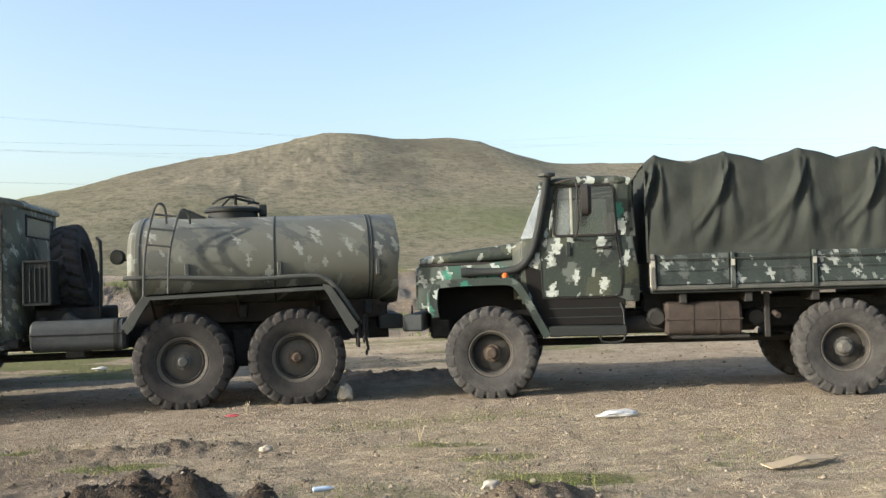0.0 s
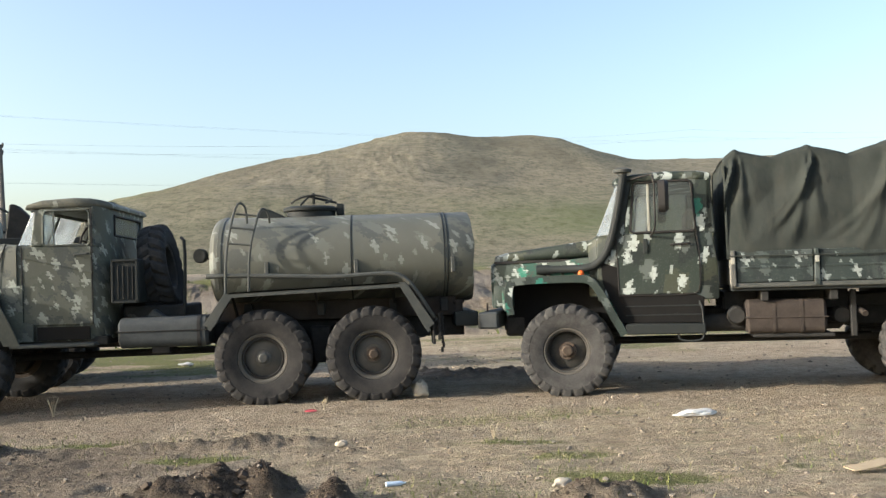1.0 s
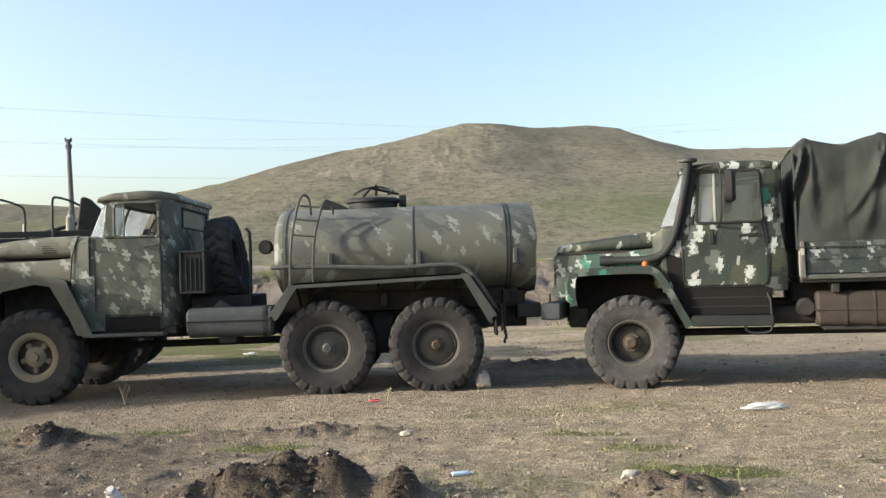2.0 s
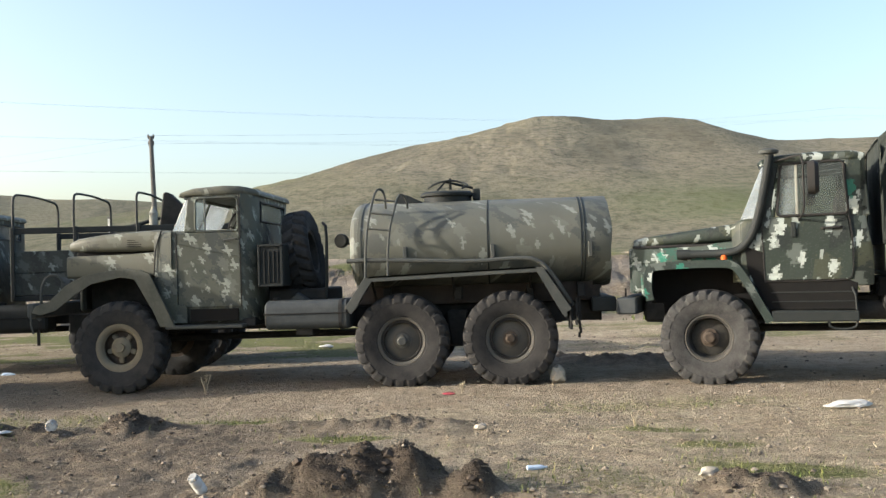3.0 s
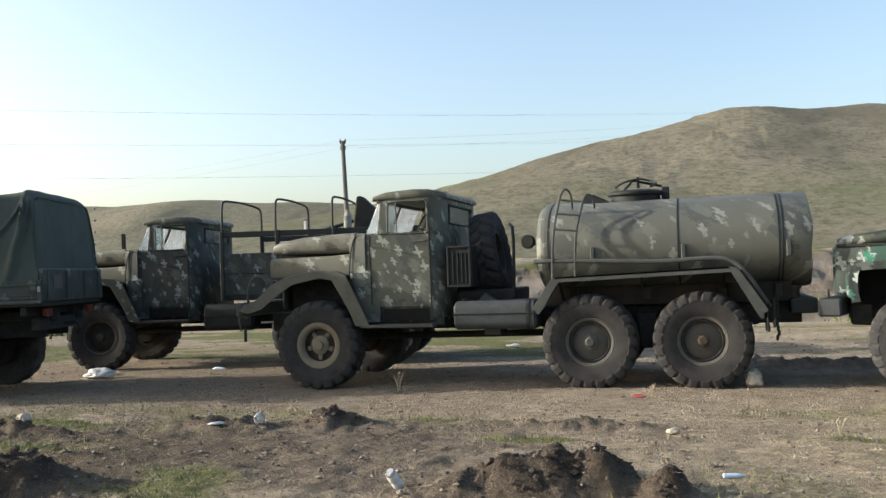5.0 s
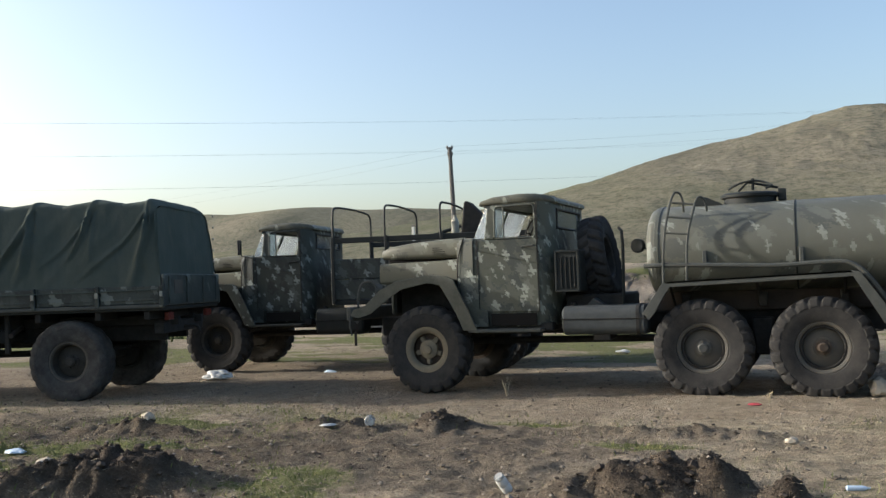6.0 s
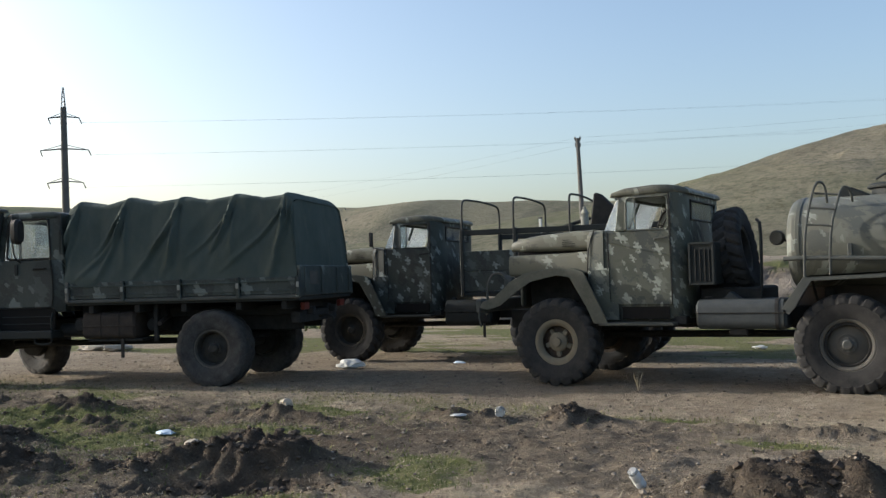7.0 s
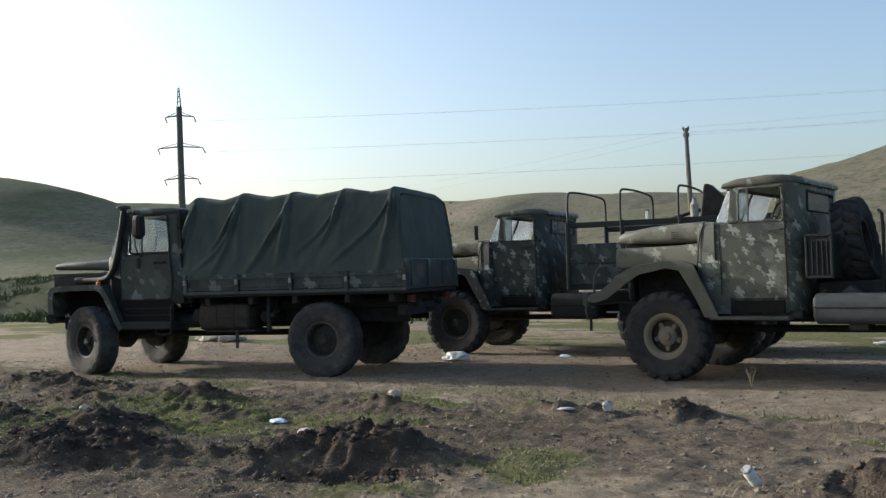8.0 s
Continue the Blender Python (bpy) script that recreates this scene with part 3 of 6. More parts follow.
def plan_ring(z, x0, x1, y0, y1, rf, rr, n=6):
    """A level ring: a rectangle with front corners of radius rf and rear corners of radius rr."""
    out = []
    for cx, cy, r, a0 in ((x1 - rr, y0 + rr, rr, 270), (x1 - rr, y1 - rr, rr, 0), (x0 + rf, y1 - rf, rf, 90), (x0 + rf, y0 + rf, rf, 180)):
        for k in range(n + 1):
            q = radians(a0 + 90 * k / n)
            out.append((cx + r * math.cos(q), cy + r * math.sin(q), z))
    return out


def bent_wall(bm, path, z0, z1, th):
    """An upright sheet along plan points (x, y), thickened to its left."""
    inner = offset_path(path, -th)
    ring = path + inner[::-1]
    low = [bm.verts.new((x, y, z0)) for x, y in ring]
    top = [bm.verts.new((x, y, z1)) for x, y in ring]
    n, m = len(ring), len(path)
    for k in range(n):
        bm.faces.new((low[k], low[(k + 1) % n], top[(k + 1) % n], top[k]))
    for k in range(m - 1):
        bm.faces.new((top[k], top[k + 1], top[n - 2 - k], top[n - 1 - k]))
        bm.faces.new((low[k + 1], low[k], low[n - 1 - k], low[n - 2 - k]))


# ---- 6x6 truck with the rounded bonnet ----
def zil_cab(t, mat, metal, glass, near_mirror, lid, wingpaint):
    yl, yr = 0.13, 1.97
    rings = [plan_ring(z, 0.44 + f, 1.63 - g, yl + g, yr - g, 0.03, 0.24 - g) for z, f, g in ((0.80, 0, 0.03), (0.84, 0, 0.012), (1.2, 0, 0.0), (1.5, 0, 0.0), (1.80, 0, 0.006), (1.865, 0.02, 0.012), (1.885, 0.06, 0.03))]
    part("cab_body", loft(B(), rings), mat, t, "camouflage-painted steel cab body with rounded rear corners")
    part("cab_sill", box(B(), 0.50, 1.60, yl + 0.03, yr - 0.03, 0.74, 0.84, 0.01), m_under, t)
    bm = B()
    for y in (yl, yr - 0.05):
        prism(bm, [(0.77, 1.87), (0.83, 2.31), (0.91, 2.31), (0.90, 1.87)], y, y + 0.05, 0.01)
        prism(bm, [(1.425, 1.86), (1.425, 2.32), (1.475, 2.32), (1.485, 1.86)], y, y + 0.05, 0.012)
        prism(bm, [(0.80, 2.27), (0.80, 2.33), (1.46, 2.34), (1.46, 2.27)], y, y + 0.05, 0.012)
    # rounded rear wall with one wide window
    wall = []
    for k in range(9):
        q = radians(10 * k + 5)
        wall.append((1.405 + 0.215 * math.sin(q), yl + 0.235 - 0.235 * math.cos(q)))
    back = [(1.62, 0.41), (1.62, 1.61)]
    for path, z0, z1 in ((wall + back[:1], 1.86, 2.32), ([back[0], back[1]], 1.86, 1.975), ([back[0], back[1]], 2.235, 2.32), ([back[1]] + [(x, 2.1 - y) for x, y in wall[::-1]], 1.86, 2.32)):
        bent_wall(bm, path, z0, z1, 0.035)
    prism(bm, [(0.775, 2.26), (0.795, 2.32), (0.86, 2.32), (0.83, 2.26)], yl, yr, 0.008)
    prism(bm, [(0.685, 2.04), (0.79, 2.28), (0.81, 2.28), (0.71, 2.04)], 1.02, 1.08, 0.006)
    part("cab_frame", bm, mat, t)
    rings = []
    for x, z, inset in ((0.71, 2.30, 0.06), (0.74, 2.345, 0.015), (0.90, 2.392, 0.0), (1.25, 2.415, 0.0), (1.44, 2.405, 0.01), (1.55, 2.385, 0.07), (1.63, 2.36, 0.16), (1.665, 2.315, 0.24)):
        rings.append(rounded(x, yl - 0.025 + inset, yr + 0.025 - inset, 2.29, max(z, 2.325), min(0.058, (max(z, 2.325) - 2.29) / 2.2), 3))
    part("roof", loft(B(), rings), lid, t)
    for y in (yl - 0.012, yr - 0.008):
        d = part("door", prism(B(), [(0.69, 0.98), (0.68, 1.86), (1.44, 1.86), (1.45, 0.98)], y, y + 0.02, 0.006), mat, t)
        part("door_handle", tube(B(), [(1.26, y - 0.01, 1.76), (1.27, y - 0.035, 1.765), (1.40, y - 0.035, 1.775), (1.42, y - 0.01, 1.775)], 0.011, 6), metal, d)
        fr = B()
        ring = [(0.91, 1.90), (0.915, 2.24), (0.94, 2.275), (1.39, 2.275), (1.425, 2.24), (1.43, 1.90), (1.40, 1.875), (0.94, 1.875), (0.91, 1.90)]
        tube(fr, [(x, y + 0.012, z) for x, z in ring], 0.014, 6, False)
        part("window_frame", fr, mat, d)
    pane(t, [(0.63, yl + 0.03, 1.89), (0.77, yl + 0.02, 1.89), (0.83, yl + 0.02, 2.29), (0.805, yl + 0.03, 2.29)], m_screen, "screen_corner")
    pane(t, [(0.92, yl + 0.02, 1.89), (1.02, yl + 0.02, 1.89), (1.02, yl + 0.02, 2.27), (0.92, yl + 0.02, 2.27)], m_glass_dirty, "vent_pane")
    part("vent_post", box(B(), 1.015, 1.03, yl + 0.01, yl + 0.035, 1.88, 2.28, 0.004), m_pale, t)
    pane(t, [(1.43, yr - 0.03, 1.90), (0.72, yr - 0.03, 1.90), (0.88, yr - 0.03, 2.26), (1.43, yr - 0.03, 2.26)], glass)
    for y0, y1 in ((yl + 0.05, 1.02), (1.08, yr - 0.05)):
        pane(t, [(0.625, y0, 1.89), (0.625, y1, 1.89), (0.80, y1, 2.28), (0.80, y0, 2.28)], m_screen, "windscreen")
    rear = pane(t, [(1.60, 0.40, 1.97), (1.60, 1.62, 1.97), (1.60, 1.62, 2.24), (1.60, 0.40, 2.24)], m_glass_dirty, "rear_window")
    rim = [(1.625, 0.43, 1.99), (1.625, 1.59, 1.99), (1.625, 1.59, 2.22), (1.625, 0.43, 2.22), (1.625, 0.43, 1.99)]
    part("window_seal", tube(B(), rim, 0.013, 6, False), m_black, rear)
    steering(t, 0.98, 1.98, 1.45)
    bm = B()
    box(bm, 1.35, 1.55, 0.35, 1.75, 1.6, 2.12, 0.05, 3)
    part("seat_back", bm, m_seat, t)
    # bonnet: a rounded lid over a narrower engine bay
    rings = []
    for x, a, b, z0, z1, r in ((-0.745, 0.42, 1.68, 1.70, 1.765, 0.05), (-0.735, 0.36, 1.74, 1.69, 1.80, 0.08), (-0.62, 0.32, 1.78, 1.68, 1.845, 0.11), (-0.3, 0.29, 1.81, 1.675, 1.885, 0.12), (0.1, 0.27, 1.83, 1.67, 1.91, 0.12), (0.44, 0.24, 1.86, 1.67, 1.92, 0.12)):
        rings.append(rounded(x, a, b, z0, z1, min(r * 0.55, (z1 - z0) / 2.1), 4))
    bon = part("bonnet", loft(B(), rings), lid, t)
    # near-black block paints the shade in the gap under the bonnet
    part("engine_top", box(B(), -0.66, 0.40, 0.36, 1.74, 1.50, 1.70, 0.03), m_recess_shade, t)
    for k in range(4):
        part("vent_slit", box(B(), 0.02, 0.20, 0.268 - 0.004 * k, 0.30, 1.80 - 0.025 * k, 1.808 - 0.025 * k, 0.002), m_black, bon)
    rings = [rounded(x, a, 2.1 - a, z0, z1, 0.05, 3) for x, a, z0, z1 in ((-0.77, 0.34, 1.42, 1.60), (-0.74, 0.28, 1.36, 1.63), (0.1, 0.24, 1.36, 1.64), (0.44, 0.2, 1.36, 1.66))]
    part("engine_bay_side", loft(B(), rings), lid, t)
    rings = [rounded(x, 0.15 - 0.02 * k, 1.95 + 0.02 * k, 1.0, z, 0.07, 4) for k, (x, z) in enumerate(((0.40, 1.86), (0.50, 1.90), (0.62, 1.90)))]
    part("scuttle", loft(B(), rings), mat, t)
    g = part("grille", box(B(), -0.70, -0.62, 0.5, 1.6, 0.95, 1.58, 0.03), metal, t)
    for k in range(9):
        part("grille_slat", box(B(), -0.725, -0.69, 0.58 + 0.108 * k, 0.61 + 0.108 * k, 1.02, 1.5, 0.004), m_black, g)
    arch = smooth_path([(-1.0, 1.00), (-0.86, 1.06), (-0.60, 1.28), (-0.38, 1.39), (0.10, 1.46), (0.30, 1.42), (0.44, 1.12), (0.60, 0.77), (0.72, 0.755)], 2)
    for y0, y1 in ((-0.03, 0.42), (1.68, 2.13)):
        bm = strip(B(), arch, y0, y1, 0.02, 0.0)
        lip = y0 - 0.002 if y0 < 1 else y1 - 0.018
        face = [(-1.03, 0.97), (-0.99, 1.045), (-0.82, 1.10), (-0.60, 1.29), (-0.38, 1.395), (0.06, 1.462), (0.28, 1.44), (0.40, 1.40), (0.64, 0.90), (0.70, 0.765), (0.52, 0.765), (0.44, 0.95), (0.22, 1.33), (0.05, 1.36), (-0.30, 1.29), (-0.50, 1.17), (-0.74, 0.99), (-0.92, 0.94)]
        prism(bm, face, lip, lip + 0.02, 0.004)
        part("front_wing", bm, wingpaint, t, "bent khaki wing with worn edge")
        part("running_board", box(B(), 0.58, 1.50, y0 + 0.0, y1 - 0.1, 0.735, 0.775, 0.008), metal, t)
        side = 0.10 if y0 < 1 else 1.99
        part("cab_skirt", prism(B(), [(0.44, 1.40), (0.48, 1.05), (0.62, 0.80), (0.80, 0.80), (0.80, 1.0), (0.69, 1.02), (0.69, 1.44)], side, side + 0.02, 0.004), mat, t)
        # flat near-black plate in place of the shade in the step opening
        part("step_recess", box(B(), 0.84, 1.42, side + 0.005, side + 0.024, 0.81, 0.96, 0.003), m_recess_shade, t)
        part("headlamp", lathe(B(), [(0, 0.05), (0.07, 0.04), (0.095, -0.03), (0.1, -0.05), (0, -0.06)], 20, pose(-0.72, y0 + 0.30, 1.28, 0, 0, -90)), metal, t)
        bar = smooth_path([(-0.98, 1.0), (-0.99, 1.22), (-0.92, 1.40), (-0.78, 1.42), (-0.70, 1.32)], 2)
        part("lamp_guard", tube(B(), [(x, y0 + 0.14, z) for x, z in bar], 0.017, 7), metal, t)
    part("wing_apron", box(B(), -0.5, 0.42, 0.42, 0.44, 0.9, 1.40, 0.004), m_under, t)
    part("wing_apron", box(B(), -0.5, 0.42, 1.66, 1.68, 0.9, 1.40, 0.004), m_under, t)
    part("engine_block", box(B(), -0.45, 0.6, 0.75, 1.35, 0.75, 1.4, 0.06), m_under, t)
    part("bumper", box(B(), -1.12, -1.02, 0.02, 2.08, 0.90, 1.08, 0.02), metal, t)
    for y in (0.5, 1.55):
        part("tow_hook", tube(B(), smooth_path([(-1.10, y, 1.0), (-1.24, y, 1.02), (-1.27, y, 0.92), (-1.20, y, 0.86)], 2), 0.02, 7), metal, t)
    part("horn_strap", tube(B(), [(-1.06, 0.02, 0.98), (-1.05, -0.02, 0.84), (-1.03, 0.0, 0.72)], 0.012, 5), metal, t)
    # mirrors: a frame of tube and a tall dark plate
    part("mirror_arm", tube(B(), smooth_path([(0.62, yr, 1.92), (0.46, yr + 0.12, 1.98), (0.42, yr + 0.15, 2.2), (0.50, yr + 0.14, 2.34), (0.72, yr + 0.02, 2.30)], 2), 0.010, 6), metal, t)
    if near_mirror:
        part("mirror_arm", tube(B(), [(0.60, yl, 1.86), (0.47, yl - 0.10, 1.9), (0.46, yl - 0.12, 2.15)], 0.009, 6), metal, t)
        part("mirror", box(B(), 0.43, 0.46, yl - 0.19, yl - 0.06, 1.92, 2.16, 0.012), m_black, t)
    mir = part("mirror", prism(B(), [(0.40, 2.0), (0.36, 2.33), (0.52, 2.28), (0.58, 1.98)], yr + 0.12, yr + 0.15, 0.01), m_black, t)
    seam(t, [(0.685, 0.98), (0.675, 1.87)], yl - 0.012, "door_gap", m_black, 0.007)
    seam(t, [(1.452, 0.98), (1.448, 2.3)], yl - 0.012, "door_gap", m_black, 0.007)
    seam(t, [(0.69, 1.74), (1.1, 1.64), (1.45, 1.56)], yl - 0.012, "door_crease", mat, 0.010)
    seam(t, [(0.40, 1.38), (0.42, 1.66), (0.46, 1.80), (0.50, 1.9)], 0.13, "scuttle_gap", m_black, 0.008)


def fuel_tank(t, x0, x1, y0, y1, z0, z1, mat, metal):
    f = part("fuel_tank", loft(B(), [rounded(x0, y0 + 0.04, y1 - 0.04, z0 + 0.04, z1 - 0.04, 0.07), rounded(x0 + 0.03, y0, y1, z0, z1, 0.10), rounded(x1 - 0.03, y0, y1, z0, z1, 0.10), rounded(x1, y0 + 0.04, y1 - 0.04, z0 + 0.04, z1 - 0.04, 0.07)]), mat, t)
    zm = (z0 + z1) / 2 + 0.02
    part("tank_seam", box(B(), x0 - 0.008, x1 + 0.008, y0 - 0.012, y1 + 0.01, zm - 0.006, zm + 0.006, 0.003), metal, f)
    for x in (x1 - 0.12,):
        part("tank_strap", loft(B(), [rounded(x, y0 - 0.006, y1 + 0.006, z0 - 0.006, z1 + 0.006, 0.10), rounded(x + 0.04, y0 - 0.006, y1 + 0.006, z0 - 0.006, z1 + 0.006, 0.10)]), metal, f)
    part("filler_cap", lathe(B(), [(0, 0.04), (0.045, 0.03), (0.045, -0.02), (0, -0.02)], 14, pose(x0 + 0.1, (y0 + y1) / 2, z1, 90)), metal, f)


def zil_rolling(t, discs, tyres, hubs):
    for i, (x, tilt) in enumerate(((0.0, 20.0), (3.35, 47.0), (4.60, 11.0))):
        wheel(t, x, 0.14, 0.53, discs[i], tyres[i], hubs[i], False, tilt)
        wheel(t, x, 1.96, 0.53, discs[i], tyres[i], hubs[i], True, tilt)


def tanker_truck(m):
    t = thing("tanker_truck", m, "faded khaki camouflage six-wheel water tanker truck parked on dirt", "truck", "parked army trucks")
    zil_rolling(t, (disc_tan, disc_grey, disc_grey), (tyre_zil_dark, tyre_zil, tyre_zil), (hub_spider, hub_pale, hub_rust))
    chassis(t, -0.9, 5.7, 0.68, 0.92, (0.0, 3.35, 4.60), 0.53, m_under)
    zil_cab(t, m_camo_khaki, m_metal_olive, m_glass, False, m_camo_sunlit, m_wing)
    fuel_tank(t, 1.74, 2.74, 0.02, 0.50, 0.69, 1.03, m_metal_blue, m_under)
    part("tank_bracket", box(B(), 2.1, 2.3, 0.1, 0.5, 0.62, 0.70, 0.01), m_under, t)
    part("frame_cover", prism(B(), [(1.95, 1.0), (2.08, 1.12), (2.2, 1.03), (2.7, 1.03), (2.7, 0.92), (1.95, 0.92)], 0.3, 0.66, 0.01), m_metal_blue, t)
    b = part("battery_box", box(B(), 1.67, 1.97, 0.10, 0.62, 1.20, 1.70, 0.015), m_metal_dark, t)
    fr = B()
    for x in (1.68, 1.95):
        box(fr, x - 0.012, x + 0.012, 0.08, 0.10, 1.21, 1.69, 0.003)
    for z in (1.215, 1.685):
        box(fr, 1.67, 1.965, 0.08, 0.10, z - 0.012, z + 0.012, 0.003)
    part("box_frame", fr, m_metal_dark, b)
    for x in (1.745, 1.80, 1.855, 1.905):
        part("box_rib", box(B(), x - 0.006, x + 0.006, 0.082, 0.10, 1.25, 1.62, 0.003), m_under, b)
    sp = hang("spare_wheel", disc_dark, t, "", pose(2.05, 0.88, 1.60, 0, -9) @ pose(0, 0, 0, 0, 30, 90))
    hang("tyre", tyre_spare, sp)
    part("spare_carrier", tube(B(), smooth_path([(2.40, 0.42, 0.95), (2.42, 0.42, 1.3), (2.42, 0.45, 1.9), (2.36, 0.55, 1.95)], 1), 0.02, 7), m_metal_dark, t)
    part("spare_cradle", box(B(), 1.70, 2.40, 0.45, 1.55, 0.93, 1.16, 0.02), m_under, t)
    # added near-black wedge darkens the gap under the spare wheel
    part("spare_bracket", prism(B(), [(1.68, 1.1), (1.68, 1.36), (1.98, 1.24), (2.3, 1.1)], 0.5, 0.62, 0.02), m_recess_shade, t)
    # elliptical water tank
    cy, cz, a, h = 1.05, 1.635, 0.93, 0.555
    prof = [(2.725, 0.55), (2.735, 0.86), (2.76, 0.94), (2.80, 0.985), (2.86, 1.0), (4.35, 1.0), (5.46, 1.0), (5.76, 1.0), (5.80, 0.985), (5.805, 0.94), (5.77, 0.92), (5.76, 0.5)]
    bm, n, rings = B(), 56, []
    for x, s in prof:
        ring = []
        for k in range(n):
            u = 2 * math.pi * k / n
            dent = 0.0
            if x > 5.7:
                dent = 0.022 * math.sin(3 * u + 1.0) * math.sin(2 * u + 0.4) + 0.007 * math.sin(9 * u)
            c, q = math.cos(u), math.sin(u)
            c = math.copysign(abs(c) ** 0.88, c)
            q = math.copysign(abs(q) ** 0.88, q)
            ring.append((x + dent * 0.8, cy + a * s * c, cz + h * (s + dent * 0.35) * q))
        rings.append(ring)
    k = part("water_tank", loft(bm, rings), m_camo_tank, t, "dented elliptical steel tank with faded camouflage", 30)

    def hoop(x, w, grow):
        r = []
        for dx, g in ((0, 0.0), (0.004, grow), (w - 0.004, grow), (w, 0.0)):
            ring = []
            for i in range(n):
                u = 2 * math.pi * i / n
                c, q = math.cos(u), math.sin(u)
                c = math.copysign(abs(c) ** 0.88, c)
                q = math.copysign(abs(q) ** 0.88, q)
                ring.append((x + dx, cy + (a + g - 0.001) * c, cz + (h + g - 0.001) * q))
            r.append(ring)
        return loft(B(), r, False)

    part("tank_band", hoop(2.84, 0.05, 0.010), m_camo_tank, k)
    part("tank_band", hoop(4.36, 0.02, 0.007), m_metal_dark, k)
    part("tank_band", hoop(5.44, 0.018, 0.009), m_metal_dark, k)
    part("tank_band", hoop(5.48, 0.018, 0.009), m_metal_dark, k)
    for x in (3.38, 4.40, 5.52):
        part("tank_lug", box(B(), x, x + 0.05, cy - a * 0.985 - 0.035, cy - a * 0.94, 1.44, 1.62, 0.008), m_metal_olive, k)
    man = part("manhole", lathe(B(), [(0.0, 0.0), (0.30, 0.0), (0.30, 0.13), (0.34, 0.135), (0.345, 0.165), (0.30, 0.19), (0.12, 0.20), (0.0, 0.20)], 28, pose(3.86, 1.05, 2.12, 90)), m_metal_dark, k)
    part("manhole_lever", tube(B(), smooth_path([(3.62, 1.0, 2.36), (3.72, 0.95, 2.42), (3.92, 0.98, 2.46), (4.06, 1.0, 2.42), (4.14, 0.9, 2.38), (4.05, 0.86, 2.34)], 2), 0.013, 6), m_metal_dark, man)
    part("manhole_clamp", tube(B(), [(3.74, 0.95, 2.33), (3.84, 1.02, 2.44), (4.18, 1.1, 2.36)], 0.016, 6), m_metal_dark, man)
    part("manhole_screw", tube(B(), [(3.90, 1.0, 2.34), (3.90, 1.0, 2.48)], 0.02, 6), m_metal_dark, man)
    part("manhole_hinge", box(B(), 4.18, 4.27, 0.95, 1.15, 2.20, 2.34, 0.01), m_metal_dark, man)
    vent = prism(B(), [(3.22, 2.14), (3.28, 2.27), (3.38, 2.27), (3.58, 2.17), (3.58, 2.13)], 0.7, 1.0, 0.015)
    part("vent_box", vent, m_metal_dark, k)
    # ladder
    bm = B()
    for x, dz in ((2.96, 0.0), (3.22, -0.07)):
        tube(bm, smooth_path([(x, -0.06, 1.27), (x + 0.0, -0.03, 1.5), (x + 0.02, -0.01, 1.8), (x + 0.07, 0.07, 2.10 + dz), (x + 0.12, 0.14, 2.30 + dz), (x + 0.18, 0.20, 2.305 + dz), (x + 0.21, 0.24, 2.23 + dz), (x + 0.21, 0.30, 2.08)], 1), 0.014, 7)
    lad = part("ladder", bm, m_metal_olive, k)
    for y, z, dx in ((-0.01, 1.84, 0.03), (0.03, 2.02, 0.06), (0.12, 2.18, 0.11)):
        part("rung", tube(B(), [(2.96 + dx, y, z), (3.22 + dx, y, z - 0.03)], 0.012, 6), m_metal_olive, lad)
    part("suction_hose", tube(B(), smooth_path([(2.74, 0.02, 1.47), (3.0, -0.02, 1.475), (3.7, -0.03, 1.445), (4.2, -0.03, 1.42), (4.7, -0.03, 1.45), (4.95, -0.03, 1.43), (5.12, -0.03, 1.22), (5.26, 0.0, 0.98), (5.32, 0.1, 0.9)], 2), 0.027, 9), m_metal_olive, t)
    part("work_lamp", lathe(B(), [(0, 0.05), (0.06, 0.05), (0.085, 0.0), (0.085, -0.05), (0.07, -0.06), (0, -0.055)], 20, pose(2.62, 0.42, 1.72, 0, 0, -20)), m_metal_dark, t)
    part("lamp_stalk", tube(B(), [(2.64, 0.45, 1.70), (2.78, 0.5, 1.66)], 0.012, 6), m_metal_dark, t)
    # rear wings over the bogie
    path = [(2.74, 0.90), (2.80, 0.97), (2.96, 1.25), (3.02, 1.285), (4.90, 1.345), (4.97, 1.32), (5.24, 0.84), (5.27, 0.80)]
    for y0, y1 in ((-0.08, 0.36), (1.74, 2.18)):
        bm = strip(B(), path, y0, y1, 0.02)
        lip = y0 if y0 < 1 else y1 - 0.014
        strip(bm, path, lip, lip + 0.014, 0.06)
        prism(bm, [(4.90, 1.347), (4.99, 1.335), (5.30, 0.86), (5.20, 0.79)], lip - 0.001, lip + 0.012, 0.003)
        prism(bm, [(2.71, 0.93), (2.80, 0.88), (3.05, 1.255), (2.95, 1.275)], lip - 0.001, lip + 0.012, 0.003)
        part("rear_wing", bm, m_metal_olive, t)
        for x in (3.0, 3.95, 4.85):
            part("wing_stay", tube(B(), [(x, y0 + 0.2, 1.27), (x, 0.62 if y0 < 1 else 1.48, 0.92)], 0.016, 6), m_under, t)
    part("tank_sill", box(B(), 2.8, 5.6, 0.5, 0.62, 0.93, 1.16, 0.012), m_rusty, t)
    part("tank_sill", box(B(), 2.8, 5.6, 1.48, 1.60, 0.93, 1.16, 0.012), m_rusty, t)
    for x in (3.1, 3.95, 4.8, 5.4):
        part("tank_cradle", box(B(), x, x + 0.09, 0.35, 1.75, 0.98, 1.14, 0.01), m_under, t)
    part("rear_beam", box(B(), 5.56, 5.84, 0.30, 1.80, 0.80, 0.97, 0.015), m_metal_dark, t)
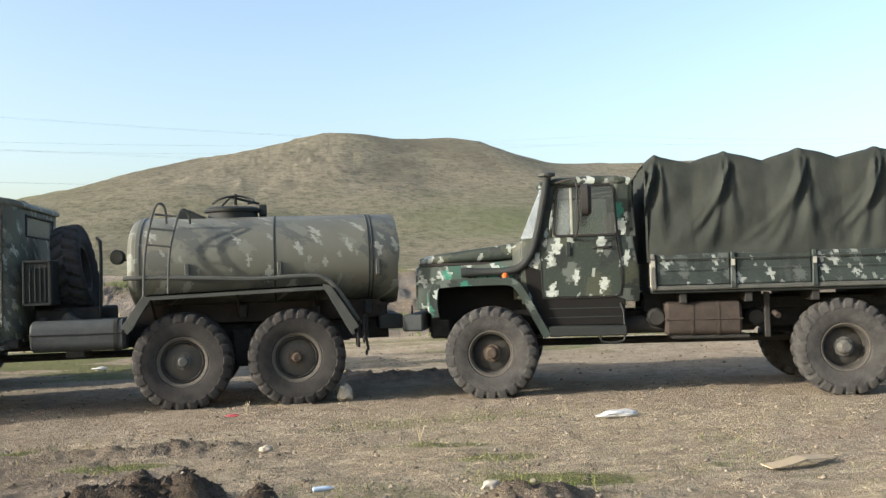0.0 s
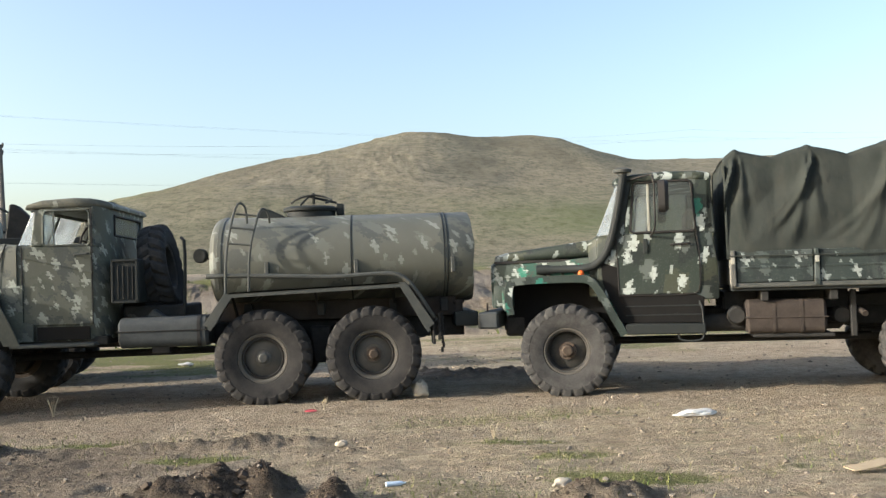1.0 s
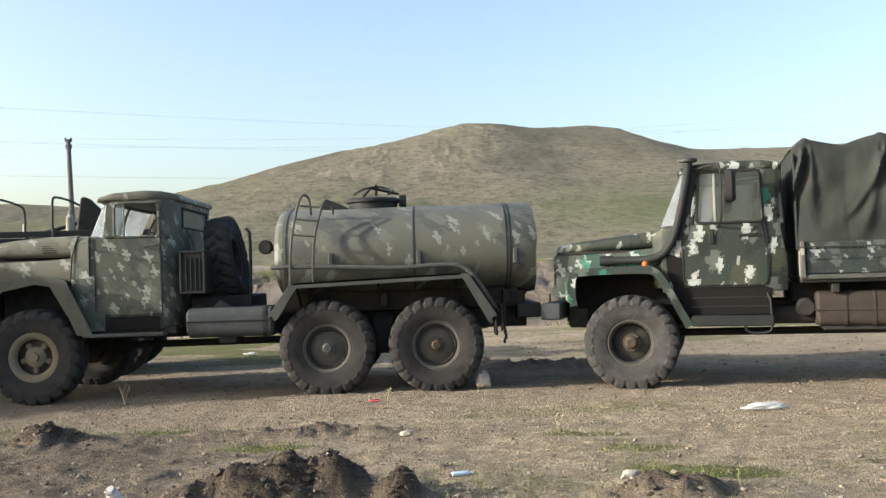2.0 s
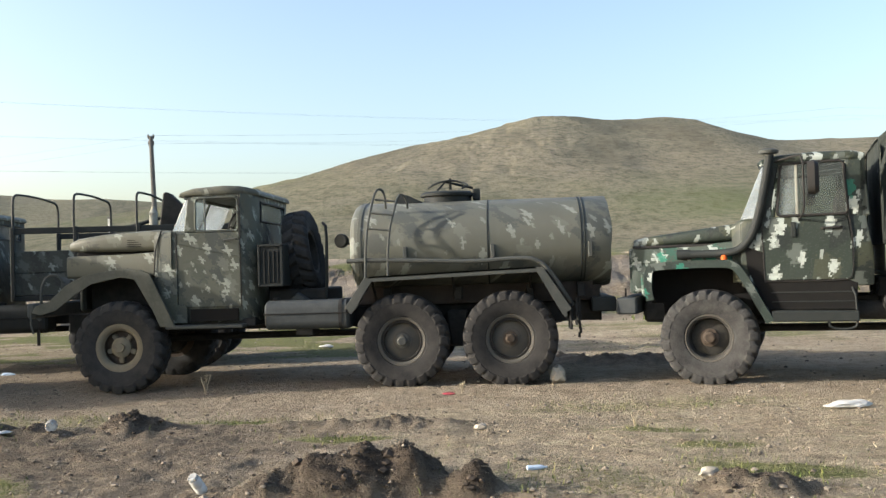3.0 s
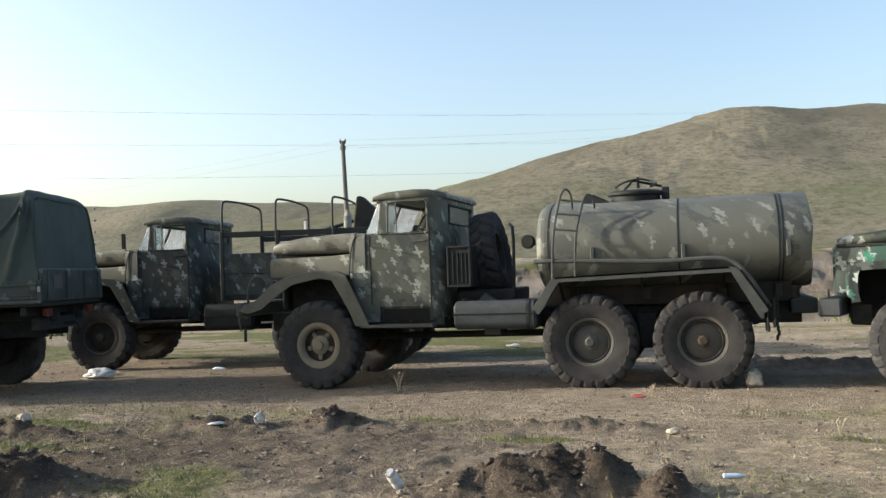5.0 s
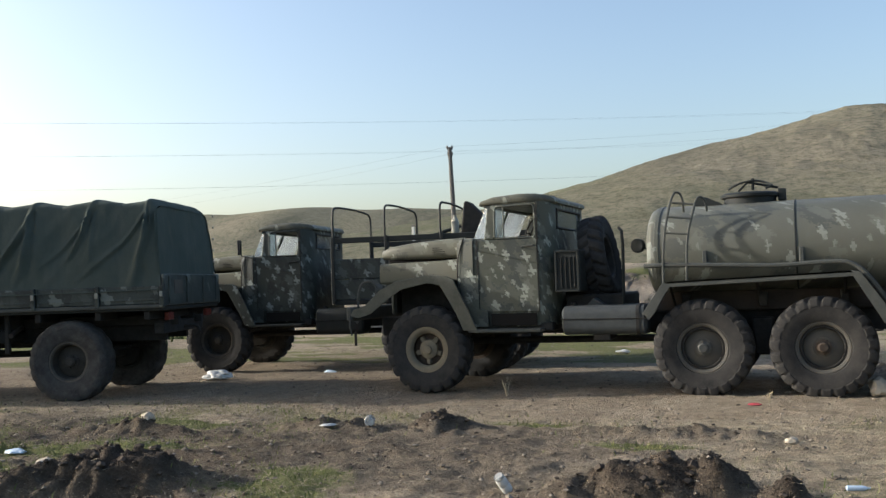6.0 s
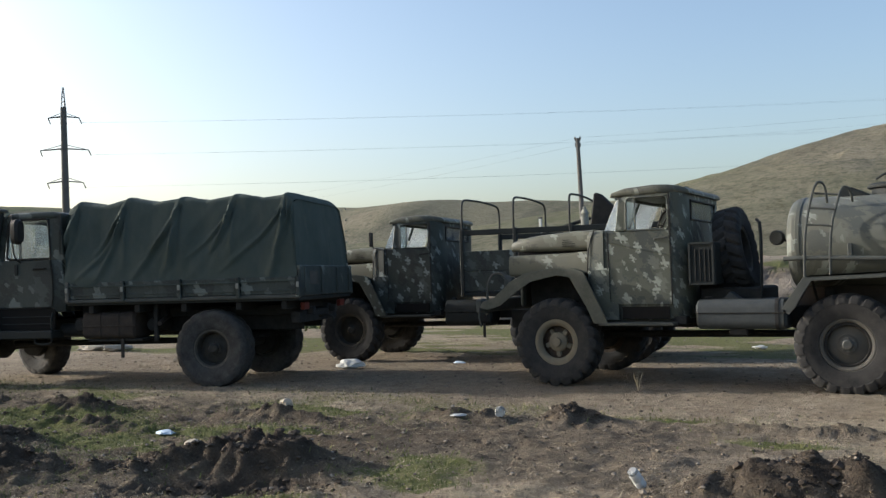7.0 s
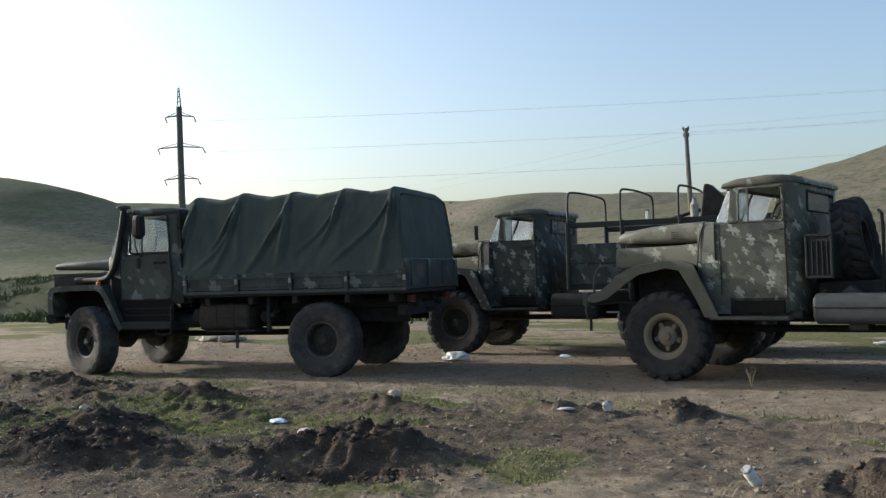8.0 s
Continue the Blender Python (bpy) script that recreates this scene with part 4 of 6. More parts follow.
    part("bogie_bracket", prism(B(), [(3.85, 0.85), (4.1, 0.85), (4.06, 0.42), (3.89, 0.42)], 0.45, 0.58, 0.02), m_under, t)
    part("drain_valve", lathe(B(), [(0, 0), (0.06, 0), (0.06, 0.10), (0.08, 0.10), (0.08, 0.14), (0, 0.14)], 14, pose(5.62, 0.55, 0.97, 90)), m_rusty, t)
    for x, y, n2 in ((5.30, 0.05, 7), (5.40, 0.12, 9), (5.36, 0.0, 6)):
        bm = B()
        for i in range(n2):
            tube(bm, [(x + 0.01 * math.sin(i * 2.1), y, 0.98 - 0.05 * i), (x + 0.012 * math.sin(i * 3.7), y + 0.01, 0.92 - 0.05 * i)], 0.016, 5)
        part("chain", bm, m_under, t)
    part("mud_flap", box(B(), 5.28, 5.30, 0.0, 0.32, 0.62, 0.85, 0.004), m_black, t)
    return t


def flatbed_truck(m):
    t = thing("flatbed_truck", m, "dark camouflage six-wheel flatbed truck with bare canopy bows", "truck", "parked army trucks")
    zil_rolling(t, (disc_dark, disc_dark, disc_dark), (tyre_zil_dark,) * 3, (hub_dark, hub_dark, hub_dark))
    chassis(t, -0.9, 5.7, 0.68, 0.92, (0.0, 3.35, 4.60), 0.53, m_under)
    zil_cab(t, m_camo_shade, m_metal_dark, m_glass, True, m_camo_sunlit, m_camo_shade)
    fuel_tank(t, 1.70, 2.5, 0.04, 0.52, 0.58, 1.0, m_metal_dark, m_under)
    part("hanging_strap", box(B(), 2.36, 2.40, 0.02, 0.05, 0.40, 0.62, 0.004), m_black, t)
    part("bed_floor", box(B(), 2.02, 5.65, -0.02, 2.12, 1.05, 1.13, 0.01), m_metal_dark, t)
    for y in (-0.03, 2.09):
        for z0, z1 in ((1.14, 1.455), (1.46, 1.78)):
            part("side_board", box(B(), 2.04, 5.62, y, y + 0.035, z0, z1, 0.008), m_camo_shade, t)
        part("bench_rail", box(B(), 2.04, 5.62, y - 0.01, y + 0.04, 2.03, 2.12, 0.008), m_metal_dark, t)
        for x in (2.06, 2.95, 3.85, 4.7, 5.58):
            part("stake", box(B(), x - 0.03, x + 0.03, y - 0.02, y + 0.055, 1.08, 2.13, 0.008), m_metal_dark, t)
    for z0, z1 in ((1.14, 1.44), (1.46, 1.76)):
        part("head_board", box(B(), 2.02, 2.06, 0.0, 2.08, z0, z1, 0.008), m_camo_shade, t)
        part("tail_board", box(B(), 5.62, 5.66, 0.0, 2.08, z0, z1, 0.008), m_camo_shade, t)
    for x in (2.06, 2.92, 3.82, 4.7, 5.55):
        pts = smooth_path([(x, 0.0, 2.1), (x, 0.0, 2.5), (x, 0.06, 2.60), (x, 0.25, 2.63), (x, 1.05, 2.65), (x, 1.85, 2.63), (x, 2.04, 2.60), (x, 2.10, 2.5), (x, 2.10, 2.1)], 2)
        part("canopy_bow", tube(B(), pts, 0.018, 7), m_metal_dark, t)
    # loose load on the bed
    part("load_canister", lathe(B(), [(0, 0), (0.06, 0), (0.065, 0.3), (0.03, 0.36), (0.03, 0.4), (0, 0.4)], 14, pose(4.0, 0.3, 2.02, 90)), m_pale, t)
    part("load_panel", prism(B(), [(4.02, 1.9), (4.12, 2.64), (4.20, 2.64), (4.62, 2.22), (4.66, 1.9)], 0.45, 0.75, 0.02), m_under, t)
    part("load_canister_stand", box(B(), 3.9, 4.1, 0.2, 0.4, 1.13, 2.03, 0.01), m_metal_dark, t)
    part("load_box", box(B(), 2.7, 3.3, 0.7, 1.4, 1.13, 1.95, 0.02), m_metal_dark, t)
    part("load_pole", tube(B(), [(3.3, 1.2, 2.12), (3.9, 1.3, 2.3)], 0.03, 7), m_metal_dark, t)
    return t


# ---- 4x4 truck with canvas ----
def tarp(t, seed, mat, peak, ZB, slack, crease):
    """A canvas cover over bows: sags between them, with long curved folds that fall from each bow."""
    X0, X1, Y0, Y1 = 1.76, 5.20, -0.05, 2.15
    bows = (1.90, 2.66, 3.46, 4.26, 5.06)
    nx, nv = 200, 100
    rng = random.Random(seed)
    folds = []
    for b in bows:
        for lo, hi, amp in ((-1.05, -0.7, 1.0), (-0.6, -0.3, 0.75), (-0.15, 0.12, 0.4), (-1.6, -1.15, 0.6)):
            folds.append((b + rng.uniform(-0.05, 0.05), rng.uniform(lo, hi), amp * rng.uniform(0.5, 1.15), rng.uniform(1.2, 2.0), rng.uniform(0.55, 1.1)))

    def lean(x, z):
        return 0.10 * ((z - ZB) / (peak - ZB)) ** 1.5 * max(0.0, (x - 4.6) / (X1 - 4.6)) ** 1.5

    bm, rows = B(), []
    for i in range(nx + 1):
        x = X0 + (X1 - X0) * i / nx
        d = min(abs(x - b) for b in bows)
        sag = min(1.0, d / 0.4)
        end = max(0.0, 1 - (x - X0) / 0.16, 1 - (X1 - x) / 0.12)
        top = peak - slack * sag ** 1.4 - 0.075 * end ** 2 + 0.03 * noise.noise(Vector((x * 1.3, seed, 0)))
        row = []
        for j in range(nv + 1):
            s = j / nv
            if s < 0.38 or s > 0.62:
                q = 1 - s / 0.38 if s < 0.38 else (s - 0.62) / 0.38
                ny = -1 if s < 0.38 else 1
                y = Y0 if s < 0.38 else Y1
                z = top - 0.12 - q * (top - 0.12 - ZB)
            else:
                u = (s - 0.38) / 0.24
                q, ny = 0, 0
                y = Y0 + 0.13 + (Y1 - Y0 - 0.26) * (0.5 - 0.5 * math.cos(math.pi * u))
                edge = abs(2 * u - 1)
                z = top - 0.12 * edge ** 6 - 0.04 * sag * (1 - edge ** 2)
            if ny:
                y += (0.13 * (1 - q) ** 3) * (-ny)
                out = 0.0
                for b, slope, amp, bend, reach in folds:
                    c = x - b - slope * 0.75 * q ** bend
                    w = (0.026 + 0.07 * q) / crease
                    fade = max(0.0, 1 - q / reach) ** 0.6 * min(1, 3 * q + 0.35)
                    out += amp * 0.068 * crease ** 0.5 * fade * (math.exp(-(c / w) ** 2) - 0.55 * math.exp(-((c - 1.7 * w) / (1.2 * w)) ** 2))
                out += -0.045 * sag * math.sin(math.pi * min(1, q * 1.05)) + 0.045 * noise.noise(Vector((x * 1.7 + q, q * 1.3, seed + ny))) * min(1, 2 * q) + 0.014 * noise.noise(Vector((x * 5 + q * 4, q * 3, seed)))
                out = out * (1 - 0.75 * max(0.0, q - 0.85) / 0.15)
                y += ny * out
            else:
                z += 0.015 * noise.noise(Vector((x * 3, y * 2, seed))) + 0.016 * math.exp(-(d / 0.035) ** 2)
            row.append(bm.verts.new((x - lean(x, z), y, z)))
        rows.append(row)
    for a, b in zip(rows, rows[1:]):
        for j in range(nv):
            bm.faces.new((a[j], b[j], b[j + 1], a[j + 1]))
    cover = part("canvas_cover", bm, mat, t, "sagging olive canvas with folds", 60)
    for x, name, s in ((X0, "front_flap", -1), (X1, "rear_flap", 1)):
        bm, grid = B(), []
        for i in range(41):
            y = Y0 + 0.015 + (Y1 - Y0 - 0.03) * i / 40
            e = abs(2 * i / 40 - 1)
            col = []
            for j in range(21):
                z = ZB + (peak - 0.07 - 0.14 * e ** 4 - ZB) * j / 20
                yy = y + (0.05 * (j / 20) ** 4) * (1 if i < 20 else -1) * e
                col.append(bm.verts.new((x - lean(x, z) + s * (0.02 * noise.noise(Vector((y * 3, z * 1.2, seed + s))) - 0.015), yy, z)))
            grid.append(col)
        for a, b in zip(grid, grid[1:]):
            for j in range(20):
                bm.faces.new((a[j], b[j], b[j + 1], a[j + 1]))
        part(name, bm, mat, t, "", 60)
    bm = tube(B(), [(X0, Y0 - 0.035, ZB + 0.03), (3.0, Y0 - 0.04, ZB + 0.015), (4.2, Y0 - 0.035, ZB + 0.02), (X1, Y0 - 0.03, ZB + 0.03)], 0.008, 5)
    part("lashing_rope", bm, mat, t)
    for k in range(6):
        part("tie_eye", lathe(B(), [(0, 0.01), (0.018, 0.008), (0.018, -0.008), (0, -0.01)], 10, pose(X1 + 0.01, Y1 - 0.12, 1.62 + 0.17 * k, 0, 0, 90)), m_pale, t)


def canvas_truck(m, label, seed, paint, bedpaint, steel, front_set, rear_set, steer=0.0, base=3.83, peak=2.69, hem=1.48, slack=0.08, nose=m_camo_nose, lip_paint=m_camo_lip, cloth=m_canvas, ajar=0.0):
    t = thing("canvas_truck", m, label, "truck", "parked army trucks")
    for (x, wd), tilt in zip(((0.0, front_set), (base, rear_set)), (13.0, 40.0)):
        wheel(t, x, 0.14, 0.505, *wd, False, tilt, "", steer if x == 0 else 0.0)
        wheel(t, x, 1.96, 0.505, *wd, True, tilt, "", steer if x == 0 else 0.0)
    chassis(t, -0.8, 5.0, 0.72, 0.93, (0.0, base), 0.51, m_under)
    yl, yr = 0.10, 2.0
    body = [(0.36, 1.05), (0.36, 1.76), (0.42, 1.80), (1.62, 1.80), (1.68, 1.4), (1.68, 1.05)]
    part("cab_body", prism(B(), body, yl, yr, 0.025, 2), paint, t, "camouflage-painted steel cab body")
    bm = B()
    for y in (yl, yr - 0.05):
        prism(bm, [(0.55, 1.78), (0.69, 2.40), (0.78, 2.40), (0.70, 2.0), (0.68, 1.78)], y, y + 0.05, 0.012)
        prism(bm, [(1.43, 1.78), (1.43, 2.42), (1.62, 2.42), (1.66, 1.78)], y, y + 0.05, 0.012)
        prism(bm, [(0.66, 2.36), (0.68, 2.44), (1.60, 2.45), (1.60, 2.36)], y, y + 0.05, 0.012)
    for z0, z1 in ((1.78, 1.94), (2.30, 2.44)):
        box(bm, 1.57, 1.63, yl, yr, z0, z1, 0.01)
    for y in (yl, yr - 0.3):
        box(bm, 1.57, 1.63, y, y + 0.3, 1.9, 2.32, 0.01)
    prism(bm, [(0.58, 2.36), (0.60, 2.42), (0.75, 2.42), (0.70, 2.36)], yl, yr, 0.01)
    part("cab_frame", bm, paint, t)
    rings = []
    for x, z, inset in ((0.56, 2.40, 0.08), (0.60, 2.435, 0.03), (0.80, 2.47, 0.0), (1.15, 2.485, 0.0), (1.50, 2.475, 0.0), (1.60, 2.45, 0.02), (1.64, 2.41, 0.06)):
        rings.append(rounded(x, yl - 0.015 + inset, yr + 0.015 - inset, 2.37, max(z, 2.405), min(0.058, (max(z, 2.405) - 2.37) / 2.2), 3))
    part("roof", loft(B(), rings), paint, t)
    for y in (yl - 0.012, yr - 0.008):
        d = part("door", prism(B(), [(0.60, 1.12), (0.58, 1.79), (1.44, 1.79), (1.48, 1.5), (1.48, 1.12)], y, y + 0.02, 0.008), paint, t)
        part("door_handle", tube(B(), [(1.18, y - 0.008, 1.66), (1.2, y - 0.03, 1.665), (1.36, y - 0.03, 1.67), (1.38, y - 0.008, 1.67)], 0.012, 6), m_black, d)
        fr = B()
        ring = [(0.745, 1.84), (0.79, 2.33), (0.82, 2.37), (1.38, 2.375), (1.42, 2.34), (1.45, 1.84), (1.42, 1.81), (0.78, 1.81), (0.745, 1.84)]
        tube(fr, [(x, y + 0.012, z) for x, z in ring], 0.015, 6, False)
        part("window_frame", fr, m_black, d)
        part("door_hinge", box(B(), 0.88, 0.93, y - 0.02, y + 0.01, 1.58, 1.74, 0.006), steel, d)
    for y in (yl + 0.02, yr - 0.03):
        pane(t, [(0.96, y, 1.82), (1.44, y, 1.82), (1.42, y, 2.36), (0.96, y, 2.36)], m_glass)
        pane(t, [(0.74, y, 1.82), (0.94, y, 1.82), (0.94, y, 2.36), (0.79, y, 2.36)], m_glass_dirty, "vent_pane")
        part("vent_post", box(B(), 0.935, 0.962, y - 0.012, y + 0.018, 1.80, 2.38, 0.004), m_pale, t)
    pane(t, [(0.36, yl + 0.05, 1.78), (0.36, yr - 0.05, 1.78), (0.61, yr - 0.05, 2.38), (0.61, yl + 0.05, 2.38)], m_screen, "windscreen")
    for y in (yl + 0.03, yr - 0.04):
        pane(t, [(0.365, y, 1.79), (0.56, y, 1.79), (0.70, y, 2.38), (0.615, y, 2.38)], m_screen, "screen_corner")
    pane(t, [(1.60, yl + 0.3, 1.94), (1.60, yr - 0.3, 1.94), (1.60, yr - 0.3, 2.30), (1.60, yl + 0.3, 2.30)], m_glass, "rear_window")
    steering(t, 0.92, 1.90, 1.45)
    part("seat_back", box(B(), 1.36, 1.55, 0.3, 1.8, 1.5, 2.08, 0.05, 3), m_seat, t)
    seam(t, [(0.60, 1.10), (0.58, 1.8)], yl - 0.013, "door_gap", m_black, 0.007)
    seam(t, smooth_path([(0.60, 1.11), (1.40, 1.105), (1.48, 1.16), (1.49, 1.5), (1.45, 1.82)], 1), yl - 0.013, "door_gap", m_black, 0.007)
    # bonnet and engine sides
    rings = []
    for x, z0, z1, a in ((-0.86, 1.53, 1.575, 0.42), (-0.84, 1.52, 1.61, 0.34), (-0.70, 1.525, 1.645, 0.31), (-0.2, 1.55, 1.70, 0.27), (0.28, 1.57, 1.755, 0.24)):
        rings.append(rounded(x, a, 2.1 - a, z0, z1, min(0.06, (z1 - z0) / 2.1), 4))
    lid = part("bonnet", loft(B(), rings), paint, t, "camouflage bonnet standing ajar" if ajar else "dented camouflage bonnet")
    lid.matrix_basis = Matrix.Translation((0.28, 0, 1.57)) @ Matrix.Rotation(radians(ajar), 4, "Y") @ Matrix.Translation((-0.28, 0, -1.57))
    part("nose_panel", box(B(), -0.865, -0.64, 0.31, 1.79, 1.0, 1.36, 0.09 if ajar else 0.02, 3), nose, t)
    rings = [rounded(x, a, 2.1 - a, 1.33, z, 0.03, 3) for x, z, a in ((-0.86, 1.50, 0.33), (-0.83, 1.52, 0.30), (0.0, 1.54, 0.27), (0.36, 1.57, 0.22))]
    part("engine_bay_side", loft(B(), rings), m_under if ajar else nose, t)
    rings = [rounded(x, a, 2.1 - a, 1.1, z, 0.05, 4) for x, z, a in ((0.26, 1.74, 0.24), (0.36, 1.79, 0.14), (0.44, 1.80, 0.11))]
    part("scuttle", loft(B(), rings), paint, t)
    g = part("grille", box(B(), -0.90, -0.84, 0.36, 1.74, 1.0, 1.52, 0.02), nose, t, "grille with flaking pale and teal paint")
    for k in range(7):
        part("grille_slat", box(B(), -0.915, -0.89, 0.5, 1.6, 1.08 + 0.055 * k, 1.10 + 0.055 * k, 0.004), m_black, g)
    part("bonnet_gap", box(B(), -0.84, 0.28, 0.275, 0.30, 1.515, 1.545, 0.004), m_black, t)
    arch = smooth_path([(-0.66, 0.92), (-0.69, 1.10), (-0.66, 1.32), (-0.52, 1.355), (0.10, 1.365), (0.30, 1.35), (0.42, 1.20), (0.56, 0.92), (0.68, 0.70)], 2)
    for y0, y1 in ((-0.01, 0.40), (1.70, 2.11)):
        bm = strip(B(), arch, y0, y1, 0.025)
        lip = y0 if y0 < 1 else y1 - 0.014
        wing = part("front_wing", bm, paint, t, "camouflage wing with worn edge")
        part("wing_lip", strip(B(), arch, lip - 0.004, lip + 0.012, 0.085), lip_paint, wing)
        part("running_board", prism(B(), [(0.66, 0.68), (0.66, 0.79), (0.72, 0.80), (1.52, 0.79), (1.52, 0.68)], y0, y1 - 0.12, 0.012), steel, t)
        side = yl - 0.005 if y0 < 1 else yr - 0.02
        # skirt coloured near-black for the shade below the door
        part("cab_skirt", prism(B(), [(0.42, 1.25), (0.62, 0.80), (1.50, 0.80), (1.52, 1.08), (0.40, 1.5)], side, side + 0.025, 0.006), m_recess_shade, t)
        for z in (0.88, 0.98):
            part("skirt_rib", box(B(), 0.66, 1.48, side - 0.008, side + 0.01, z, z + 0.015, 0.004), steel, t)
        yy = y0 + 0.04 if y0 < 1 else y1 - 0.04
        part("step_loop", tube(B(), smooth_path([(1.22, yy, 0.69), (1.24, yy, 0.60), (1.48, yy, 0.60), (1.50, yy, 0.69)], 2), 0.013, 6), steel, t)
        part("step_bracket", tube(B(), [(1.50, yy, 0.69), (1.49, yy, 0.95), (1.46, yy + 0.08, 1.04)], 0.013, 6), steel, t)
        # near-black apron paints the shade inside the wheel arch
        part("wing_apron", box(B(), -0.66, 0.45, (0.41 if y0 < 1 else 1.67), (0.43 if y0 < 1 else 1.69), 0.74, 1.345, 0.004), m_recess_shade, t)
        part("front_lamp", prism(B(), [(-0.72, 0.98), (-0.73, 1.22), (-0.66, 1.24), (-0.66, 0.96)], y0 + 0.06, y1 - 0.06, 0.02), nose, t)
        part("marker_lamp", lathe(B(), [(0, 0.0), (0.035, 0.0), (0.035, 0.03), (0.02, 0.05), (0, 0.052)], 14, pose(0.18, yy + (0.06 if y0 < 1 else -0.06), 1.36, 90)), m_orange, t)
    part("engine_block", box(B(), -0.5, 0.4, 0.7, 1.4, 0.72, 1.2, 0.05), m_under, t)
    if ajar:
        bar = smooth_path([(-0.66, 0.02, 0.86), (-0.80, 0.16, 0.84), (-0.86, 0.5, 0.84), (-0.86, 1.6, 0.84), (-0.80, 1.94, 0.84), (-0.66, 2.08, 0.86)], 2)
        part("bumper", tube(B(), bar, 0.075, 8), steel, t, "bent dark steel bumper")
    else:
        part("bumper", box(B(), -1.02, -0.78, 0.06, 2.04, 0.77, 0.96, 0.02), m_metal_blue, t)
    part("tow_pin", tube(B(), [(-0.96, 0.4, 0.96), (-0.96, 0.4, 1.06)], 0.012, 6), m_rusty, t)
    part("front_bracket", box(B(), -0.75, -0.5, 0.4, 0.7, 0.66, 0.9, 0.03), m_under, t)
    # air intake that climbs the screen pillar
    sn = smooth_path([(-0.26, 0.22, 1.43), (0.02, 0.18, 1.43), (0.22, 0.13, 1.43), (0.37, 0.10, 1.47), (0.49, 0.07, 1.62), (0.56, 0.06, 1.84), (0.62, 0.06, 2.10), (0.67, 0.06, 2.36), (0.69, 0.06, 2.48)], 2)
    snork = part("air_intake", tube(B(), sn, 0.045, 12), steel, t)
    part("intake_cap", lathe(B(), [(0, 0.0), (0.05, 0.0), (0.055, 0.02), (0.10, 0.03), (0.105, 0.06), (0.06, 0.08), (0, 0.085)], 18, pose(0.68, 0.06, 2.46, 90)), m_metal_olive, snork)
    part("intake_elbow", lathe(B(), [(0, -0.06), (0.055, -0.055), (0.06, 0.0), (0.055, 0.1), (0, 0.1)], 14, pose(-0.28, 0.22, 1.43, 0, 0, -90)), steel, snork)
    # mirror
    for y, s in ((yl, -1), (yr, 1)):
        part("mirror_arm", tube(B(), smooth_path([(0.74, y, 2.40), (0.95, y + s * 0.18, 2.44), (1.02, y + s * 0.24, 2.42), (1.02, y + s * 0.25, 2.1), (1.02, y + s * 0.22, 1.84), (0.96, y, 1.76)], 1), 0.011, 6), m_black, t)
        part("mirror", loft(B(), [rounded(1.06, y + s * 0.26 - 0.085, y + s * 0.26 + 0.085, 2.02, 2.36, 0.08), rounded(1.13, y + s * 0.26 - 0.095, y + s * 0.26 + 0.095, 2.01, 2.37, 0.09), rounded(1.17, y + s * 0.26 - 0.07, y + s * 0.26 + 0.07, 2.04, 2.34, 0.065)]), m_black, t)
    # bed
    part("bed_floor", box(B(), 1.80, 5.22, -0.04, 2.14, 1.13, 1.19, 0.01), steel, t)
    for y in (-0.06, 2.12):
        part("bed_rail", box(B(), 1.79, 5.23, y - 0.015, y + 0.055, 1.165, 1.215, 0.008), m_metal_olive, t)
        for i in range(4):
            x0 = 1.82 + 0.85 * i
            part("side_board", box(B(), x0 + 0.035, x0 + 0.815, y, y + 0.04, 1.22, hem + 0.08, 0.008), bedpaint, t)
            part("board_rib", box(B(), x0 + 0.08, x0 + 0.78, y - 0.008, y + 0.03, hem - 0.11, hem - 0.085, 0.004), bedpaint, t)
        for i in range(5):
            x0 = 1.82 + 0.85 * i
            part("stake", prism(B(), [(x0 - 0.03, 1.18), (x0 - 0.022, hem + 0.09), (x0 + 0.022, hem + 0.09), (x0 + 0.03, 1.18)], y - 0.03, y + 0.045, 0.008), m_hub_grey if i == 0 else bedpaint, t)
            part("latch", box(B(), x0 - 0.02, x0 + 0.02, y - 0.045, y - 0.03, hem - 0.06, hem + 0.01, 0.004), m_pale, t)
    part("head_board", box(B(), 1.80, 1.84, 0.0, 2.1, 1.19, 1.56, 0.008), m_pale, t)
    tg = part("tailgate", box(B(), 5.20, 5.245, -0.04, 2.14, 1.19, 1.60, 0.010), bedpaint, t)
    for y in (0.1, 0.75, 1.4, 1.95):
        part("tailgate_rib", box(B(), 5.24, 5.262, y, y + 0.06, 1.22, 1.57, 0.006), bedpaint, tg)
    part("tailgate_sign", box(B(), 5.246, 5.25, 0.30, 0.62, 1.34, 1.52, 0.002), m_rim_grey, tg)
    for y in (0.52, 1.42):
        part("subframe_rail", box(B(), 1.72, 5.1, y, y + 0.14, 0.93, 1.06, 0.01), m_under, t)
    part("air_cylinder", lathe(B(), [(0, 0), (0.08, 0), (0.105, 0.04), (0.105, 0.52), (0.08, 0.56), (0, 0.56)], 18, pose(1.86, 0.16, 0.86, 0, 0, 0)), m_under, t)
    for x in (2.1, 2.8, 3.5, 4.3, 4.95):
        part("bed_bearer", box(B(), x, x + 0.08, 0.0, 2.1, 1.02, 1.13, 0.008), m_under, t)
    for y in (0.55, 1.45):
        part("bed_sill", box(B(), 1.8, 5.2, y, y + 0.09, 0.93, 1.03, 0.008), m_under, t)
